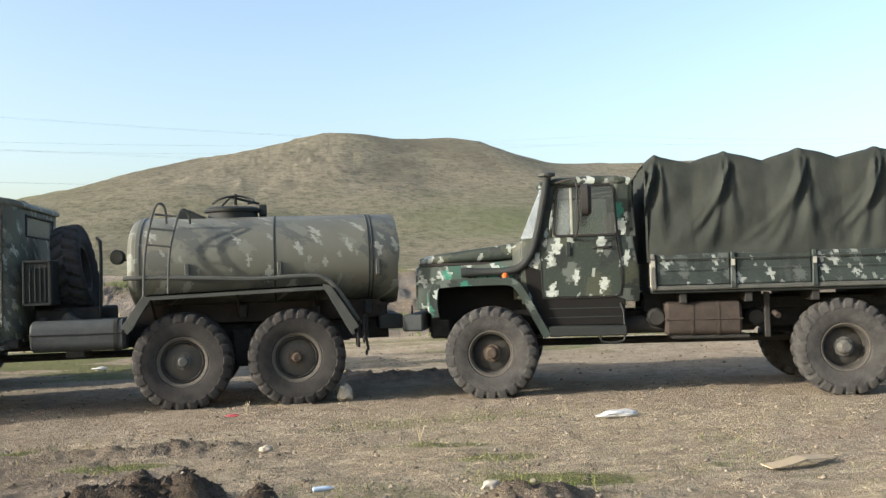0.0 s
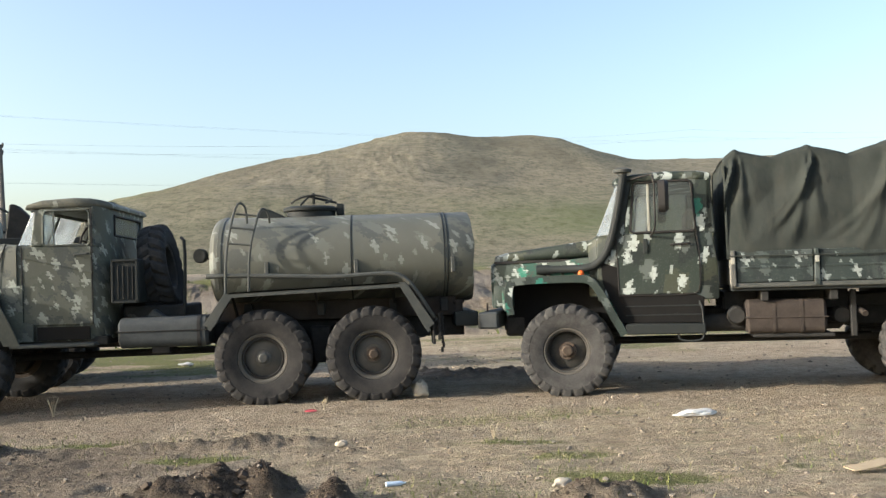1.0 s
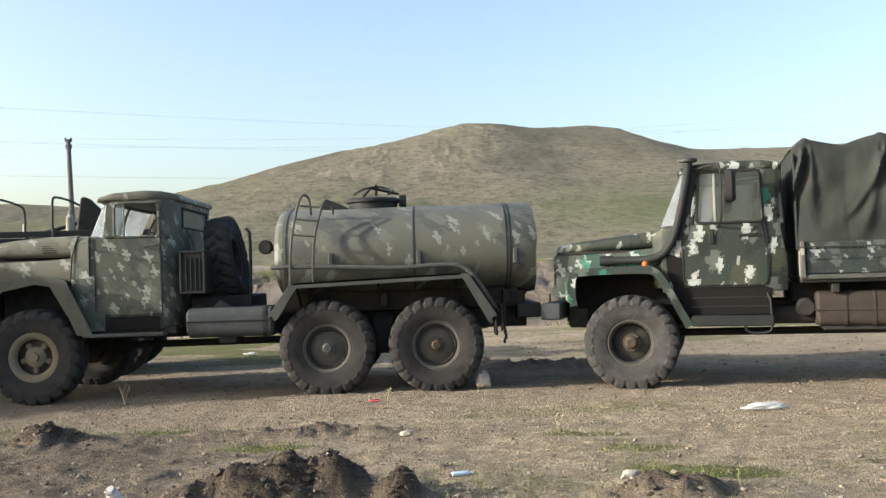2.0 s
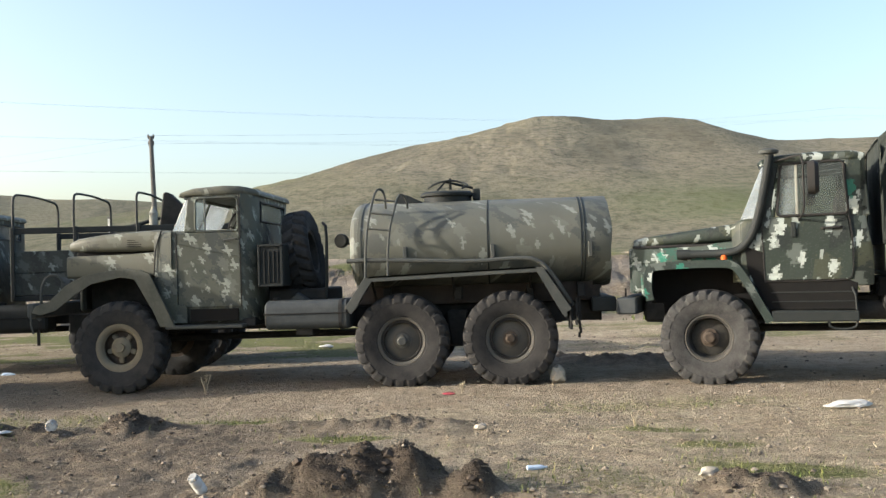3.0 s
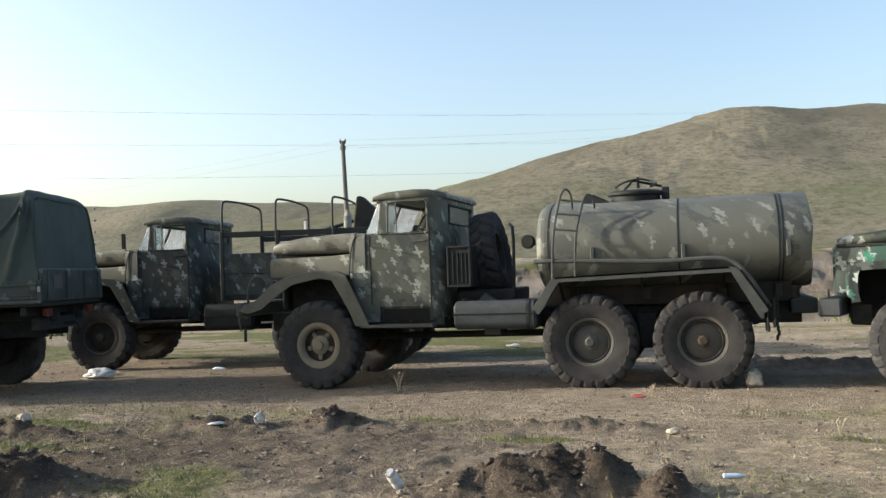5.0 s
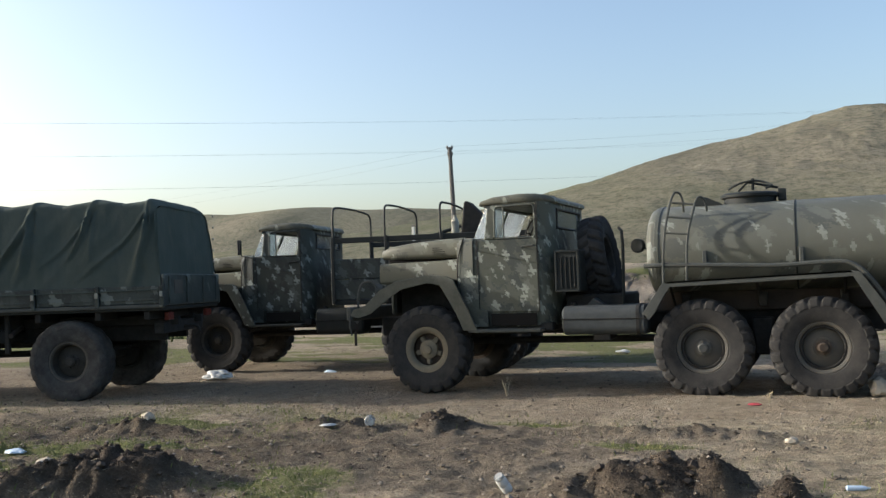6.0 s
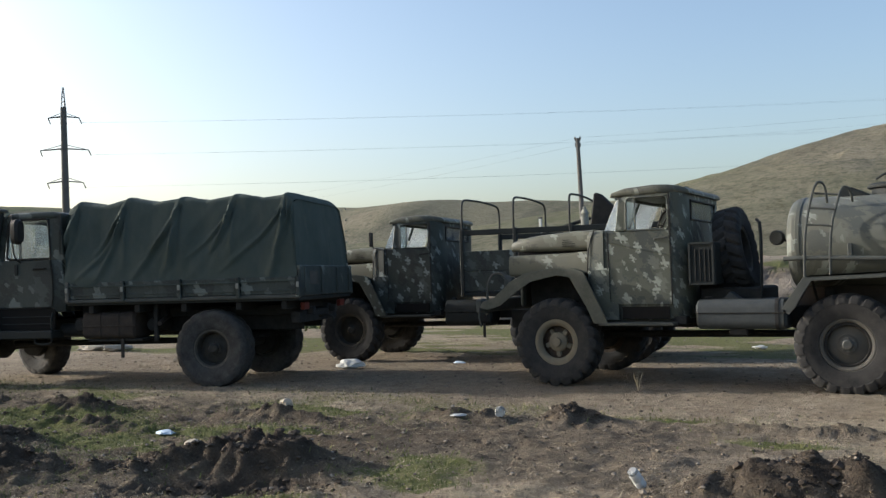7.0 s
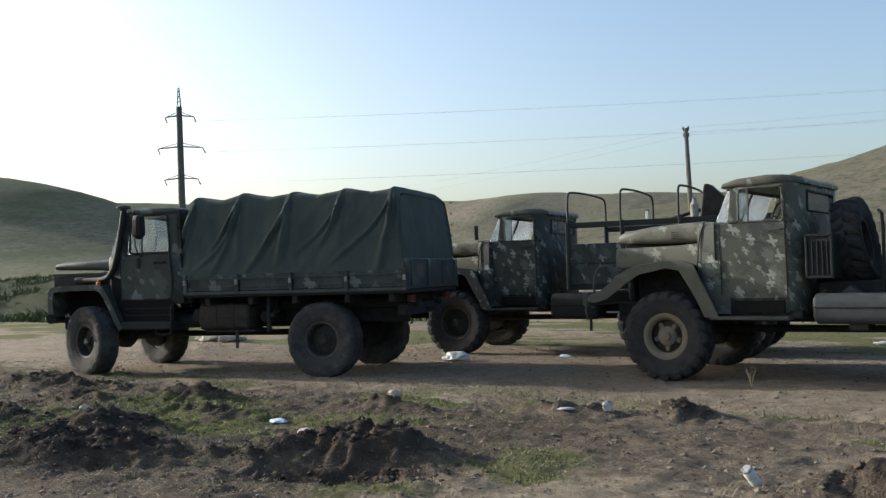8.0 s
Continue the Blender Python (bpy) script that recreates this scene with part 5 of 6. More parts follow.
    tb = part("fuel_tank", loft(B(), [rounded(x, 0.05 + g, 0.55 - g, 0.66 + g, 1.03 - g, 0.08) for x, g in ((1.95, 0.03), (1.98, 0.0), (2.74, 0.0), (2.77, 0.03))]), m_rusty, t, "dented rusty brown fuel tank")
    part("tank_seam", box(B(), 1.94, 2.78, 0.038, 0.3, 0.83, 0.845, 0.003), m_rusty, tb)
    for x in (2.22, 2.5):
        part("tank_strap", loft(B(), [rounded(x, 0.043, 0.556, 0.654, 1.036, 0.08), rounded(x + 0.03, 0.043, 0.556, 0.654, 1.036, 0.08)]), m_rusty, tb)
    part("tank_shelf", box(B(), 2.02, 2.85, 0.1, 0.6, 0.62, 0.66, 0.008), m_under, t)
    part("exhaust_stub", tube(B(), smooth_path([(3.05, 0.5, 0.95), (3.12, 0.2, 0.9), (3.15, 0.05, 0.86)], 1), 0.032, 9), m_rusty, t)
    part("hanger", box(B(), 3.02, 3.08, 0.12, 0.18, 0.62, 1.12, 0.008), m_under, t)
    part("air_bottle", lathe(B(), [(0, -0.3), (0.08, -0.29), (0.1, -0.24), (0.1, 0.24), (0.08, 0.29), (0, 0.3)], 16, pose(2.95, 0.5, 0.84, 0, 0, 0)), m_under, t)
    part("gearbox", box(B(), 0.9, 1.6, 0.75, 1.35, 0.66, 0.95, 0.05), m_under, t)
    part("silencer", lathe(B(), [(0, -0.3), (0.1, -0.28), (0.1, 0.28), (0, 0.3)], 16, pose(1.75, 0.35, 0.78, 0, 0, 90)), m_under, t)
    part("rear_crossbeam", box(B(), 4.96, 5.10, 0.3, 1.8, 0.82, 0.98, 0.012), m_under, t)
    for y in (0.25, 1.75):
        part("tail_lamp", box(B(), 5.12, 5.18, y, y + 0.2, 1.0, 1.1, 0.01), m_red, t)
    part("tow_hook", tube(B(), smooth_path([(5.08, 1.05, 0.88), (5.28, 1.05, 0.9), (5.32, 1.05, 0.8), (5.25, 1.05, 0.74)], 2), 0.022, 7), m_under, t)
    # two added dark blocks close the view under the bed, for its shade
    part("transfer_case", box(B(), 1.66, 3.08, 0.75, 1.35, 0.66, 0.95, 0.06), m_under, t)
    part("subframe", box(B(), 1.74, 3.05, 0.40, 1.70, 0.92, 1.125, 0.01), m_under, t)
    if steer:
        part("hanging_strap", box(B(), 2.55, 2.60, 0.06, 0.075, 0.40, 0.66, 0.003), m_black, t)
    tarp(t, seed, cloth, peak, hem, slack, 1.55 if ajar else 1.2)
    return t


tanker_truck(pose(0, 0, 0))
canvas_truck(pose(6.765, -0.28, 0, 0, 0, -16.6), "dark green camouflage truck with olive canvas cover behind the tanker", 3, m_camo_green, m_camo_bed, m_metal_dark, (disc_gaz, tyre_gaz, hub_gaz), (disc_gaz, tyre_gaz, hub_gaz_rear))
canvas_truck(pose(-8.16, -2.58, 0, 0, 0, 17.4), "shaded camouflage truck with olive canvas cover and plain rear tyres", 11, m_camo_dim, m_camo_dim, m_metal_dark, (disc_gaz, tyre_gaz_dark, hub_dark), (disc_gaz, tyre_gaz_dark, hub_dark), -20.0, 3.93, 2.60, 1.37, 0.032, m_camo_dim, m_camo_dim, m_canvas_lifted, 4.5)
flatbed_truck(pose(-4.62, 2.08, 0, 0, 0, 9.5))


# ---- terrain ----
def lattice(ix, iy, seed):
    n = (ix.astype(np.int64) * 374761393 + iy.astype(np.int64) * 668265263 + seed * 974711) & 0x7FFFFFFF
    n = ((n ^ (n >> 13)) * 1274126177) & 0x7FFFFFFF
    return ((n ^ (n >> 16)) & 0xFFFF) / 65535.0


def vnoise(x, y, seed):
    ix, iy = np.floor(x), np.floor(y)
    fx, fy = x - ix, y - iy
    fx, fy = fx * fx * (3 - 2 * fx), fy * fy * (3 - 2 * fy)
    a, b = lattice(ix, iy, seed), lattice(ix + 1, iy, seed)
    c, d = lattice(ix, iy + 1, seed), lattice(ix + 1, iy + 1, seed)
    return (a + (b - a) * fx) * (1 - fy) + (c + (d - c) * fx) * fy


def fbm(x, y, seed, octaves=4, gain=0.5):
    out, amp, total = 0.0, 1.0, 0.0
    for k in range(octaves):
        out = out + amp * vnoise(x * 2 ** k, y * 2 ** k, seed + 31 * k)
        total += amp
        amp *= gain
    return out / total


def sstep(a, b, v):
    t = np.clip((v - a) / (b - a), 0, 1)
    return t * t * (3 - 2 * t)


# hills: centre x, y, half widths, turn, height
HILLS = ((2.81, 194.04, 61.58, 100.27, -0.34, 22.19), (133.29, 170.66, 83.2, 102.57, 0.03, 14.2), (-14.24, 251.49, 103.29, 93.56, -0.36, 11.57), (139.91, 258.7, 45.92, 96.47, -0.63, 16.02),
         (-240.53, 412.83, 254.67, 98.3, 0.21, 38.4), (-221.22, 107.38, 57.19, 60.83, 0.6, 26.18), (-490.34, 278.45, 167.16, 100.78, 1.11, 38.21), (-36.43, 237.62, 23.06, 86.01, -0.08, -15.68),
         (41.74, 197.0, 9.73, 44.1, -0.01, 3.02), (-8.57, 187.95, 12.65, 49.93, 0.09, -2.22), (-227.04, 356.12, 27.86, 50.71, 0.15, 3.93), (13.7, 189.0, 6.0, 30.0, 0.0, 0.55), (0.9, 189.0, 6.5, 30.0, 0.0, -0.5))
# spoil heaps and pits near the camera: x, y, half widths, turn in degrees, height
HEAPS = ((3.55, -4.95, 0.34, 0.26, 10, 0.24), (3.92, -4.85, 0.22, 0.24, -10, 0.23), (4.36, -5.02, 0.13, 0.14, 0, 0.22), (3.15, -5.1, 0.3, 0.25, 0, 0.08), (3.75, -5.52, 0.75, 0.27, 5, -0.36),
         (-0.15, -5.35, 0.42, 0.30, 25, 0.24), (-0.75, -5.75, 0.45, 0.22, 40, 0.12), (0.1, -5.95, 0.5, 0.25, 30, -0.22), (1.28, -2.68, 0.24, 0.18, 0, 0.14), (0.2, -2.75, 0.5, 0.18, 5, 0.07),
         (-4.3, -3.7, 0.45, 0.22, 20, 0.15), (-5.4, -4.5, 0.6, 0.2, 10, 0.10), (-3.2, -5.6, 0.5, 0.3, 30, 0.14), (-3.0, -4.5, 0.7, 0.14, 8, 0.08), (-7.2, -3.7, 0.9, 0.3, 10, 0.13), (-2.1, -6.6, 0.7, 0.35, 30, 0.21), (5.98, -5.15, 0.3, 0.16, 0, 0.10), (-1.6, -3.3, 0.6, 0.12, 5, 0.07), (3.4, -2.6, 0.7, 0.12, 3, 0.05), (-4.9, -5.7, 0.8, 0.4, 20, 0.08), (6.3, 2.4, 0.9, 0.3, 5, 0.09), (5.2, 2.9, 0.5, 0.2, 0, 0.06))


def heap_mask(x, y):
    m, z = 0 * x, 0 * x
    for x0, y0, a, b, rot, h in HEAPS:
        c, s = math.cos(radians(rot)), math.sin(radians(rot))
        u, v = (x - x0) * c + (y - y0) * s, -(x - x0) * s + (y - y0) * c
        q = (u / a) ** 2 + (v / b) ** 2
        e = np.exp(-q)
        z = z + h * e
        m = np.maximum(m, np.exp(-q / 2.6) * min(1.0, 0.35 + abs(h) * 4))
    return np.clip(m * 1.25, 0, 1), z


# green tufted patches: x, y, half widths
TURF = ((1.05, -5.0, 0.45, 0.4), (1.25, -5.4, 0.4, 0.3), (-1.9, -4.3, 0.9, 0.32), (-2.3, -5.0, 0.7, 0.35), (3.2, -3.2, 0.5, 0.16), (2.05, -2.25, 0.5, 0.15),
        (-1.6, -2.75, 0.7, 0.22), (-5.0, -4.1, 0.7, 0.32), (-1.2, -4.0, 0.7, 0.3), (0.45, -6.2, 0.6, 0.3), (5.8, -3.05, 0.4, 0.16), (6.1, -3.65, 0.35, 0.18), (6.3, -4.6, 0.4, 0.25))


def turf(x, y):
    m = 0 * x
    for x0, y0, a, b in TURF:
        m = np.maximum(m, np.exp(-((x - x0) / a) ** 2 - ((y - y0) / b) ** 2))
    return m * sstep(0.30, 0.55, fbm(x * 2.2, y * 3.0, 27, 4) * 0.8 + 0.3 * m)


def masks(x, y):
    turned, _ = heap_mask(x, y)
    dug = sstep(0.36, 0.50, fbm(x * 0.55 + 3, y * 0.9, 5, 4)) * sstep(-1.8, -2.8, y) * (0.25 + 0.75 * sstep(4.6, 2.0, x)) * sstep(9, 6, x)
    sod = turf(x, y) * (1 - 0.8 * turned)
    turned = np.clip(np.maximum(turned, dug * 0.62) - 0.8 * sod, 0.5 * (1 - sod) * sstep(2.0, -1.0, x) * sstep(-2.6, -4.2, y), 1)
    lane = sstep(-1.9, -1.2, y + 0.35 * np.sin(x * 0.7)) * sstep(5.0, 2.5, y + 0.8 * np.sin(x * 0.9 + 1))
    grass = (0.6 + 0.4 * sstep(0, 3, y)) * sstep(0.46, 0.62, fbm(x * 0.5, y * 0.75, 17, 5)) * (1 - lane) * (1 - turned)
    left = sstep(0.5, -3.0, x) * sstep(-1.9, -2.6, y)
    grass = np.clip(grass * (0.7 + 0.6 * left) + left * 0.7 * sstep(0.46, 0.58, fbm(x * 0.8, y * 1.1, 23, 4)) * (1 - turned), 0, 1)
    grass = grass * (1 - 0.5 * sstep(-2, 0, y) * sstep(16, 12, y))
    grass = np.clip(grass + (0.75 - 0.5 * sstep(1.0, 5.0, x)) * sstep(3.0, 4.5, y - 0.1 * x) * sstep(14, 12, y) * sstep(0.40, 0.56, fbm(x * 0.35, y * 0.9, 77, 5)), 0, 1)
    grass = np.clip(grass + 1.1 * sod, 0, 1)
    grass = np.clip(grass + 1.0 * sstep(3, 5, y + 0.06 * x) * sstep(-11, -15, x) * (0.4 + 0.6 * sstep(0.42, 0.6, fbm(x * 0.22, y * 0.3, 29, 4))), 0, 1)
    bank = y - 0.04 * x
    turned = np.maximum(turned, 0.6 * sstep(15.0, 16.5, bank) * sstep(24.5, 23.5, bank) * sstep(-12, -8, x))
    straw = sstep(0.30, 0.48, fbm(x * 0.45 + 9, y * 0.7, 41, 4)) * (1 - 0.75 * lane) * (1 - turned) * (0.5 + 0.5 * sstep(2.0, 6.0, x))
    return turned, grass, straw, lane


def height(x, y):
    turned, heap = heap_mask(x, y)
    t2 = masks(x, y)[0]
    near = sstep(60, 20, np.hypot(x, y))
    z = 0.05 * (fbm(x * 0.35, y * 0.45, 3, 3) - 0.5) * sstep(-1.0, -2.5, y)
    z = z + 0.10 * (fbm(x * 0.9 + 0.5 * y, y * 2.0, 37, 4) - 0.45) * sstep(2.5, -0.5, x) * sstep(-2.2, -3.2, y)
    z = z + (0.03 + 0.05 * sstep(-1.8, -2.6, y)) * (fbm(x * 1.6, y * 1.9, 7, 4) - 0.5) * near
    z = z + (0.040 + 0.06 * t2) * (fbm(x * 5, y * 5, 9, 4, 0.65) - 0.5) * near
    z = z + 0.035 * (fbm(x * 0.35, y * 3.2, 11, 3) - 0.5) * near * sstep(-4.0, -2.0, y)
    lump = np.abs(fbm(x * 3.0, y * 3.0, 13, 3) - 0.5) * 2
    clod = 1 - np.abs(vnoise(x * 6.5 + 2, y * 6.5, 43) * 2 - 1)
    clod = clod + 0.7 * (1 - np.abs(vnoise(x * 11 + 2, y * 11, 47) * 2 - 1)) + 0.45 * vnoise(x * 23, y * 23, 49) - 1.05
    heap = np.where(heap > 0, 0.24 * np.tanh(heap / 0.2), heap)
    z = z + heap * (0.85 + 0.5 * lump) + turned * (0.14 * (fbm(x * 7, y * 7, 15, 4, 0.62) - 0.5) + 0.075 * clod)
    road = y - 0.04 * x
    z = z + 1.75 * sstep(15, 25, road) - 0.25 * np.exp(-((road - 14.5) / 2.0) ** 2)
    z = z + 0.25 * (fbm(x * 0.5, y * 0.8, 19, 4) - 0.5) * sstep(12, 17, road) * sstep(27, 24, road)
    z = z + 0.28 * (fbm(x * 2.4, y * 1.4, 79, 3, 0.6) - 0.5) * sstep(15, 16.5, road) * sstep(24.5, 23, road)
    grow = sstep(34, 120, np.hypot(x - 4.6, y + 10.7)) * sstep(30, 75, road)
    hill = 0 * x
    for x0, y0, a, b, rot, h in HILLS:
        c, s = math.cos(rot), math.sin(rot)
        u, v = (x - x0) * c + (y - y0) * s, -(x - x0) * s + (y - y0) * c
        hill = hill + h * np.exp(-(u / a) ** 2 - (v / b) ** 2)
    gully = (fbm(x * 0.018 + 4, y * 0.011, 51, 4) - 0.5) * 1.8 + (fbm(x * 0.10, y * 0.10, 53, 4) - 0.5) * 0.7 + (fbm(x * 0.42, y * 0.42, 57, 3, 0.6) - 0.5) * 0.6 + (fbm(x * 0.011 + 7, y * 0.006, 59, 3) - 0.5) * 9 * sstep(240, 330, y)
    z = z + grow * (hill + gully * np.clip(hill / 14, 0, 1))
    return z


def spaced(edges):
    out = []
    for a, b, d0, d1 in edges:
        v = a
        while v < b - 1e-6:
            out.append(v)
            v += d0 + (d1 - d0) * (v - a) / (b - a)
    return np.array(out + [edges[-1][1]])


def ground():
    xs = spaced(((-3000, -700, 400, 60), (-700, -300, 20, 9), (-300, -60, 6, 3), (-60, -10, 2.4, 0.14), (-10, -5, 0.065, 0.05), (-5, 6, 0.034, 0.034), (6, 11, 0.05, 0.07), (11, 40, 0.14, 2.4), (40, 260, 3, 5), (260, 700, 9, 30), (700, 3000, 60, 400)))
    ys = spaced(((-1500, -200, 300, 60), (-200, -14, 40, 1.0), (-14, -7, 0.4, 0.10), (-7, -4, 0.032, 0.032), (-4, -1, 0.034, 0.06), (-1, 9, 0.09, 0.16), (9, 34, 0.2, 0.5), (34, 120, 0.8, 2.2), (120, 330, 2.4, 5), (330, 800, 7, 25), (800, 4000, 60, 500)))
    X, Y = np.meshgrid(xs, ys)
    Z = height(X, Y)
    nx, ny = len(xs), len(ys)
    me = bpy.data.meshes.new("ground")
    me.vertices.add(nx * ny)
    me.vertices.foreach_set("co", np.stack([X, Y, Z], -1).astype(np.float32).ravel())
    i, j = np.meshgrid(np.arange(nx - 1), np.arange(ny - 1))
    a = (j * nx + i).ravel()
    quads = np.stack([a, a + 1, a + nx + 1, a + nx], -1).astype(np.int32)
    me.loops.add(quads.size)
    me.loops.foreach_set("vertex_index", quads.ravel())
    me.polygons.add(len(quads))
    me.polygons.foreach_set("loop_start", np.arange(len(quads), dtype=np.int32) * 4)
    me.polygons.foreach_set("use_smooth", np.ones(len(quads), dtype=bool))
    me.update()
    me.validate()
    turned, grass, straw, lane = masks(X, Y)
    road = Y - 0.04 * X
    far = sstep(34, 42, road)
    wet = sstep(0.40, 0.62, (0.16 + fbm(X * 0.02 + 2, Y * 0.02, 61, 4))) * sstep(16, 4, Z) * sstep(-40, 5, X)
    wet = np.maximum(wet, (0.45 + 0.35 * sstep(-50, -90, X)) * sstep(0.40, 0.58, fbm(X * 0.012, Y * 0.012, 67, 3)))
    wet = np.maximum(wet, 0.75 * sstep(-70, -110, X) * sstep(0.25, 0.5, fbm(X * 0.02, Y * 0.02, 73, 3)))
    wet = wet * (1 - 0.75 * sstep(230, 300, Y) * sstep(-330, -260, X))
    gravel = sstep(26, 26.6, road) * sstep(33.5, 33, road) + 0.55 * sstep(15, 18, road) * sstep(27, 25, road) * sstep(0.45, 0.6, fbm(X * 0.3, Y * 0.5, 71, 4))
    clod_shade = sstep(4.0, -2.0, X) * sstep(-14, -11, X) * (0.45 + 0.55 * sstep(0.35, 0.6, fbm(X * 0.4, Y * 0.7, 91, 4))) * sstep(16, 13, Y) * 0.55
    clod_shade = np.clip(np.maximum(clod_shade, sstep(2.5, -0.5, X) * sstep(-2.3, -3.8, Y)), 0, 1)
    scrub = sstep(-13, -18, X) * sstep(6.5, 8.5, Y + 0.05 * X) * sstep(27, 25, road)
    gravel = gravel * (1 - scrub)
    for name, v in (("clod_shade", clod_shade), ("scrub", scrub), ("turned", turned), ("grass", grass), ("straw", straw), ("far", far), ("green", wet), ("gravel", np.clip(gravel, 0, 1))):
        at = me.attributes.new(name, "FLOAT", "POINT")
        at.data.foreach_set("value", v.astype(np.float32).ravel())
    me.materials.append(m_soil)
    return tagged(new("ground", me), "dry brown earth with thin grass rising to bare hills", "ground", "", "structure")


ground()


def scatter_mesh(name, verts, faces, mat, label, category):
    me = bpy.data.meshes.new(name)
    me.from_pydata(verts.reshape(-1, 3).tolist(), [], faces.tolist())
    me.update()
    me.polygons.foreach_set("use_smooth", [False] * len(me.polygons))
    me.materials.append(mat)
    return tagged(new(name, me), label, category, "", "stuff")


def pebbles(name, x, y, size, mat, label, category, sink=0.25, seed=1):
    """Many small angular stones as one mesh."""
    rng = np.random.default_rng(seed)
    base = np.array([(1, 0, 0), (-1, 0, 0), (0, 1, 0), (0, -1, 0), (0, 0, 1), (0, 0, -1), (.6, .6, .55), (-.6, .6, .55), (-.6, -.6, .55), (.6, -.6, .55)])
    tri = np.array([(0, 6, 9), (0, 2, 6), (2, 7, 6), (2, 1, 7), (1, 8, 7), (1, 3, 8), (3, 9, 8), (3, 0, 9), (4, 6, 7), (4, 7, 8), (4, 8, 9), (4, 9, 6), (5, 2, 0), (5, 1, 2), (5, 3, 1), (5, 0, 3)])
    n = len(x)
    v = base[None] * (1 + 0.45 * (rng.random((n, 10, 1)) - 0.5)) * size[:, None, None] * (0.7 + 0.6 * rng.random((n, 1, 3))) * np.array([1, 1, 0.72])
    a = rng.random(n) * 6.283
    c, s = np.cos(a)[:, None], np.sin(a)[:, None]
    vx, vy = v[..., 0] * c - v[..., 1] * s, v[..., 0] * s + v[..., 1] * c
    z = height(x, y)
    out = np.stack([vx + x[:, None], vy + y[:, None], v[..., 2] + (z + size * (0.5 - sink))[:, None]], -1)
    f = tri[None] + (np.arange(n) * 10)[:, None, None]
    return scatter_mesh(name, out, f.reshape(-1, 3), mat, label, category)


def blades(name, x, y, length, lean, width, mat, label, category, seed=1, lift=0.0):
    rng = np.random.default_rng(seed)
    n = len(x)
    a, w = rng.random(n) * 6.283, rng.random(n) * 6.283
    z = height(x, y) - 0.004 + lift
    d = np.stack([np.cos(a), np.sin(a), 0 * a], -1)
    side = np.stack([np.cos(w), np.sin(w), 0 * w], -1) * (width * (0.6 + 0.8 * rng.random(n)))[:, None]
    p = np.stack([x, y, z], -1)
    L = (length * (0.5 + rng.random(n)))[:, None]
    le = (lean * (0.6 + 0.5 * rng.random(n)))[:, None]
    up = np.array([0, 0, 1.0])
    bend = np.minimum(le * 0.6, 1.48)
    mid = p + L * 0.55 * (d * np.sin(bend) + up * np.cos(bend))
    tip = mid + L * 0.45 * (d * np.sin(np.minimum(le * 1.4, 1.6)) + up * np.cos(np.minimum(le * 1.4, 1.6)))
    v = np.stack([p - side, p + side, mid + side * 0.7, mid - side * 0.7, tip], 1)
    f4 = np.array([0, 1, 2, 3])[None] + (np.arange(n) * 5)[:, None]
    f3 = np.array([3, 2, 4])[None] + (np.arange(n) * 5)[:, None]
    me = bpy.data.meshes.new(name)
    me.from_pydata(v.reshape(-1, 3).tolist(), [], f4.tolist() + f3.tolist())
    me.update()
    me.materials.append(mat)
    return tagged(new(name, me), label, category, "", "stuff")


def sprinkle(n, x0, x1, y0, y1, weight, seed):
    rng = np.random.default_rng(seed)
    x, y = rng.uniform(x0, x1, n), rng.uniform(y0, y1, n)
    keep = rng.random(n) < weight(x, y)
    return x[keep], y[keep], rng


gx, gy, rg = sprinkle(170000, -12, 14, -7.5, 9, lambda x, y: 0.12 - 0.05 * masks(x, y)[0] + 0.14 * (y < -1.5), 101)
pebbles("pebbles", gx, gy, 0.004 + 0.022 * rg.random(len(gx)) ** 7, m_pebble, "scattered small pale stones on dry earth", "stones", 0.3, 3)
gx, gy, rg = sprinkle(40000, -9, 7, -7.5, -2, lambda x, y: masks(x, y)[0] ** 2 * 0.25 + 0.5 * heap_mask(x, y)[0] ** 2, 103)
pebbles("soil_clods", gx, gy, 0.006 + (0.012 + 0.026 * heap_mask(gx, gy)[0] ** 2) * rg.random(len(gx)) ** 4, m_clod, "dug brown soil clods on heaps", "soil", 0.42, 5)
gx, gy, rg = sprinkle(90000, -10, 12, -7.5, 0.5, lambda x, y: masks(x, y)[1] * 0.8, 107)
blades("grass_blades", gx, gy, 0.028 + 0.03 * rg.random(len(gx)), 0.7 + 0 * gx, 0.0035, m_grass, "short sparse green grass", "grass", 7)
gx, gy, rg = sprinkle(420000, -9, 14, -7.5, 1.0, lambda x, y: 0.05 + masks(x, y)[2] * 0.55 * sstep(0.38, 0.6, fbm(x * 1.3, y * 1.9, 87, 3)), 109)
blades("dead_straw", gx, gy, 0.04 + 0.09 * rg.random(len(gx)) ** 3, 3.2 + 0 * gx, 0.0022, m_straw, "dry straw and dead grass litter", "straw", 9, 0.012)
gx, gy, rg = sprinkle(130000, -75, 30, 8, 29, lambda x, y: (0.05 * sstep(11, 14, y) + 0.95 * sstep(-10, -18, x)) * sstep(0.36, 0.58, fbm(x * 0.45, y * 0.38, 83, 4)), 113)
blades("verge_scrub", gx, gy, 0.05 + 0.55 * rg.random(len(gx)) ** 1.5 * sstep(0.44, 0.66, fbm(gx * 0.45, gy * 0.38, 83, 4)), 0.9 + 0 * gx, 0.03, m_scrub, "low dark scrub on the road bank", "scrub", 13)


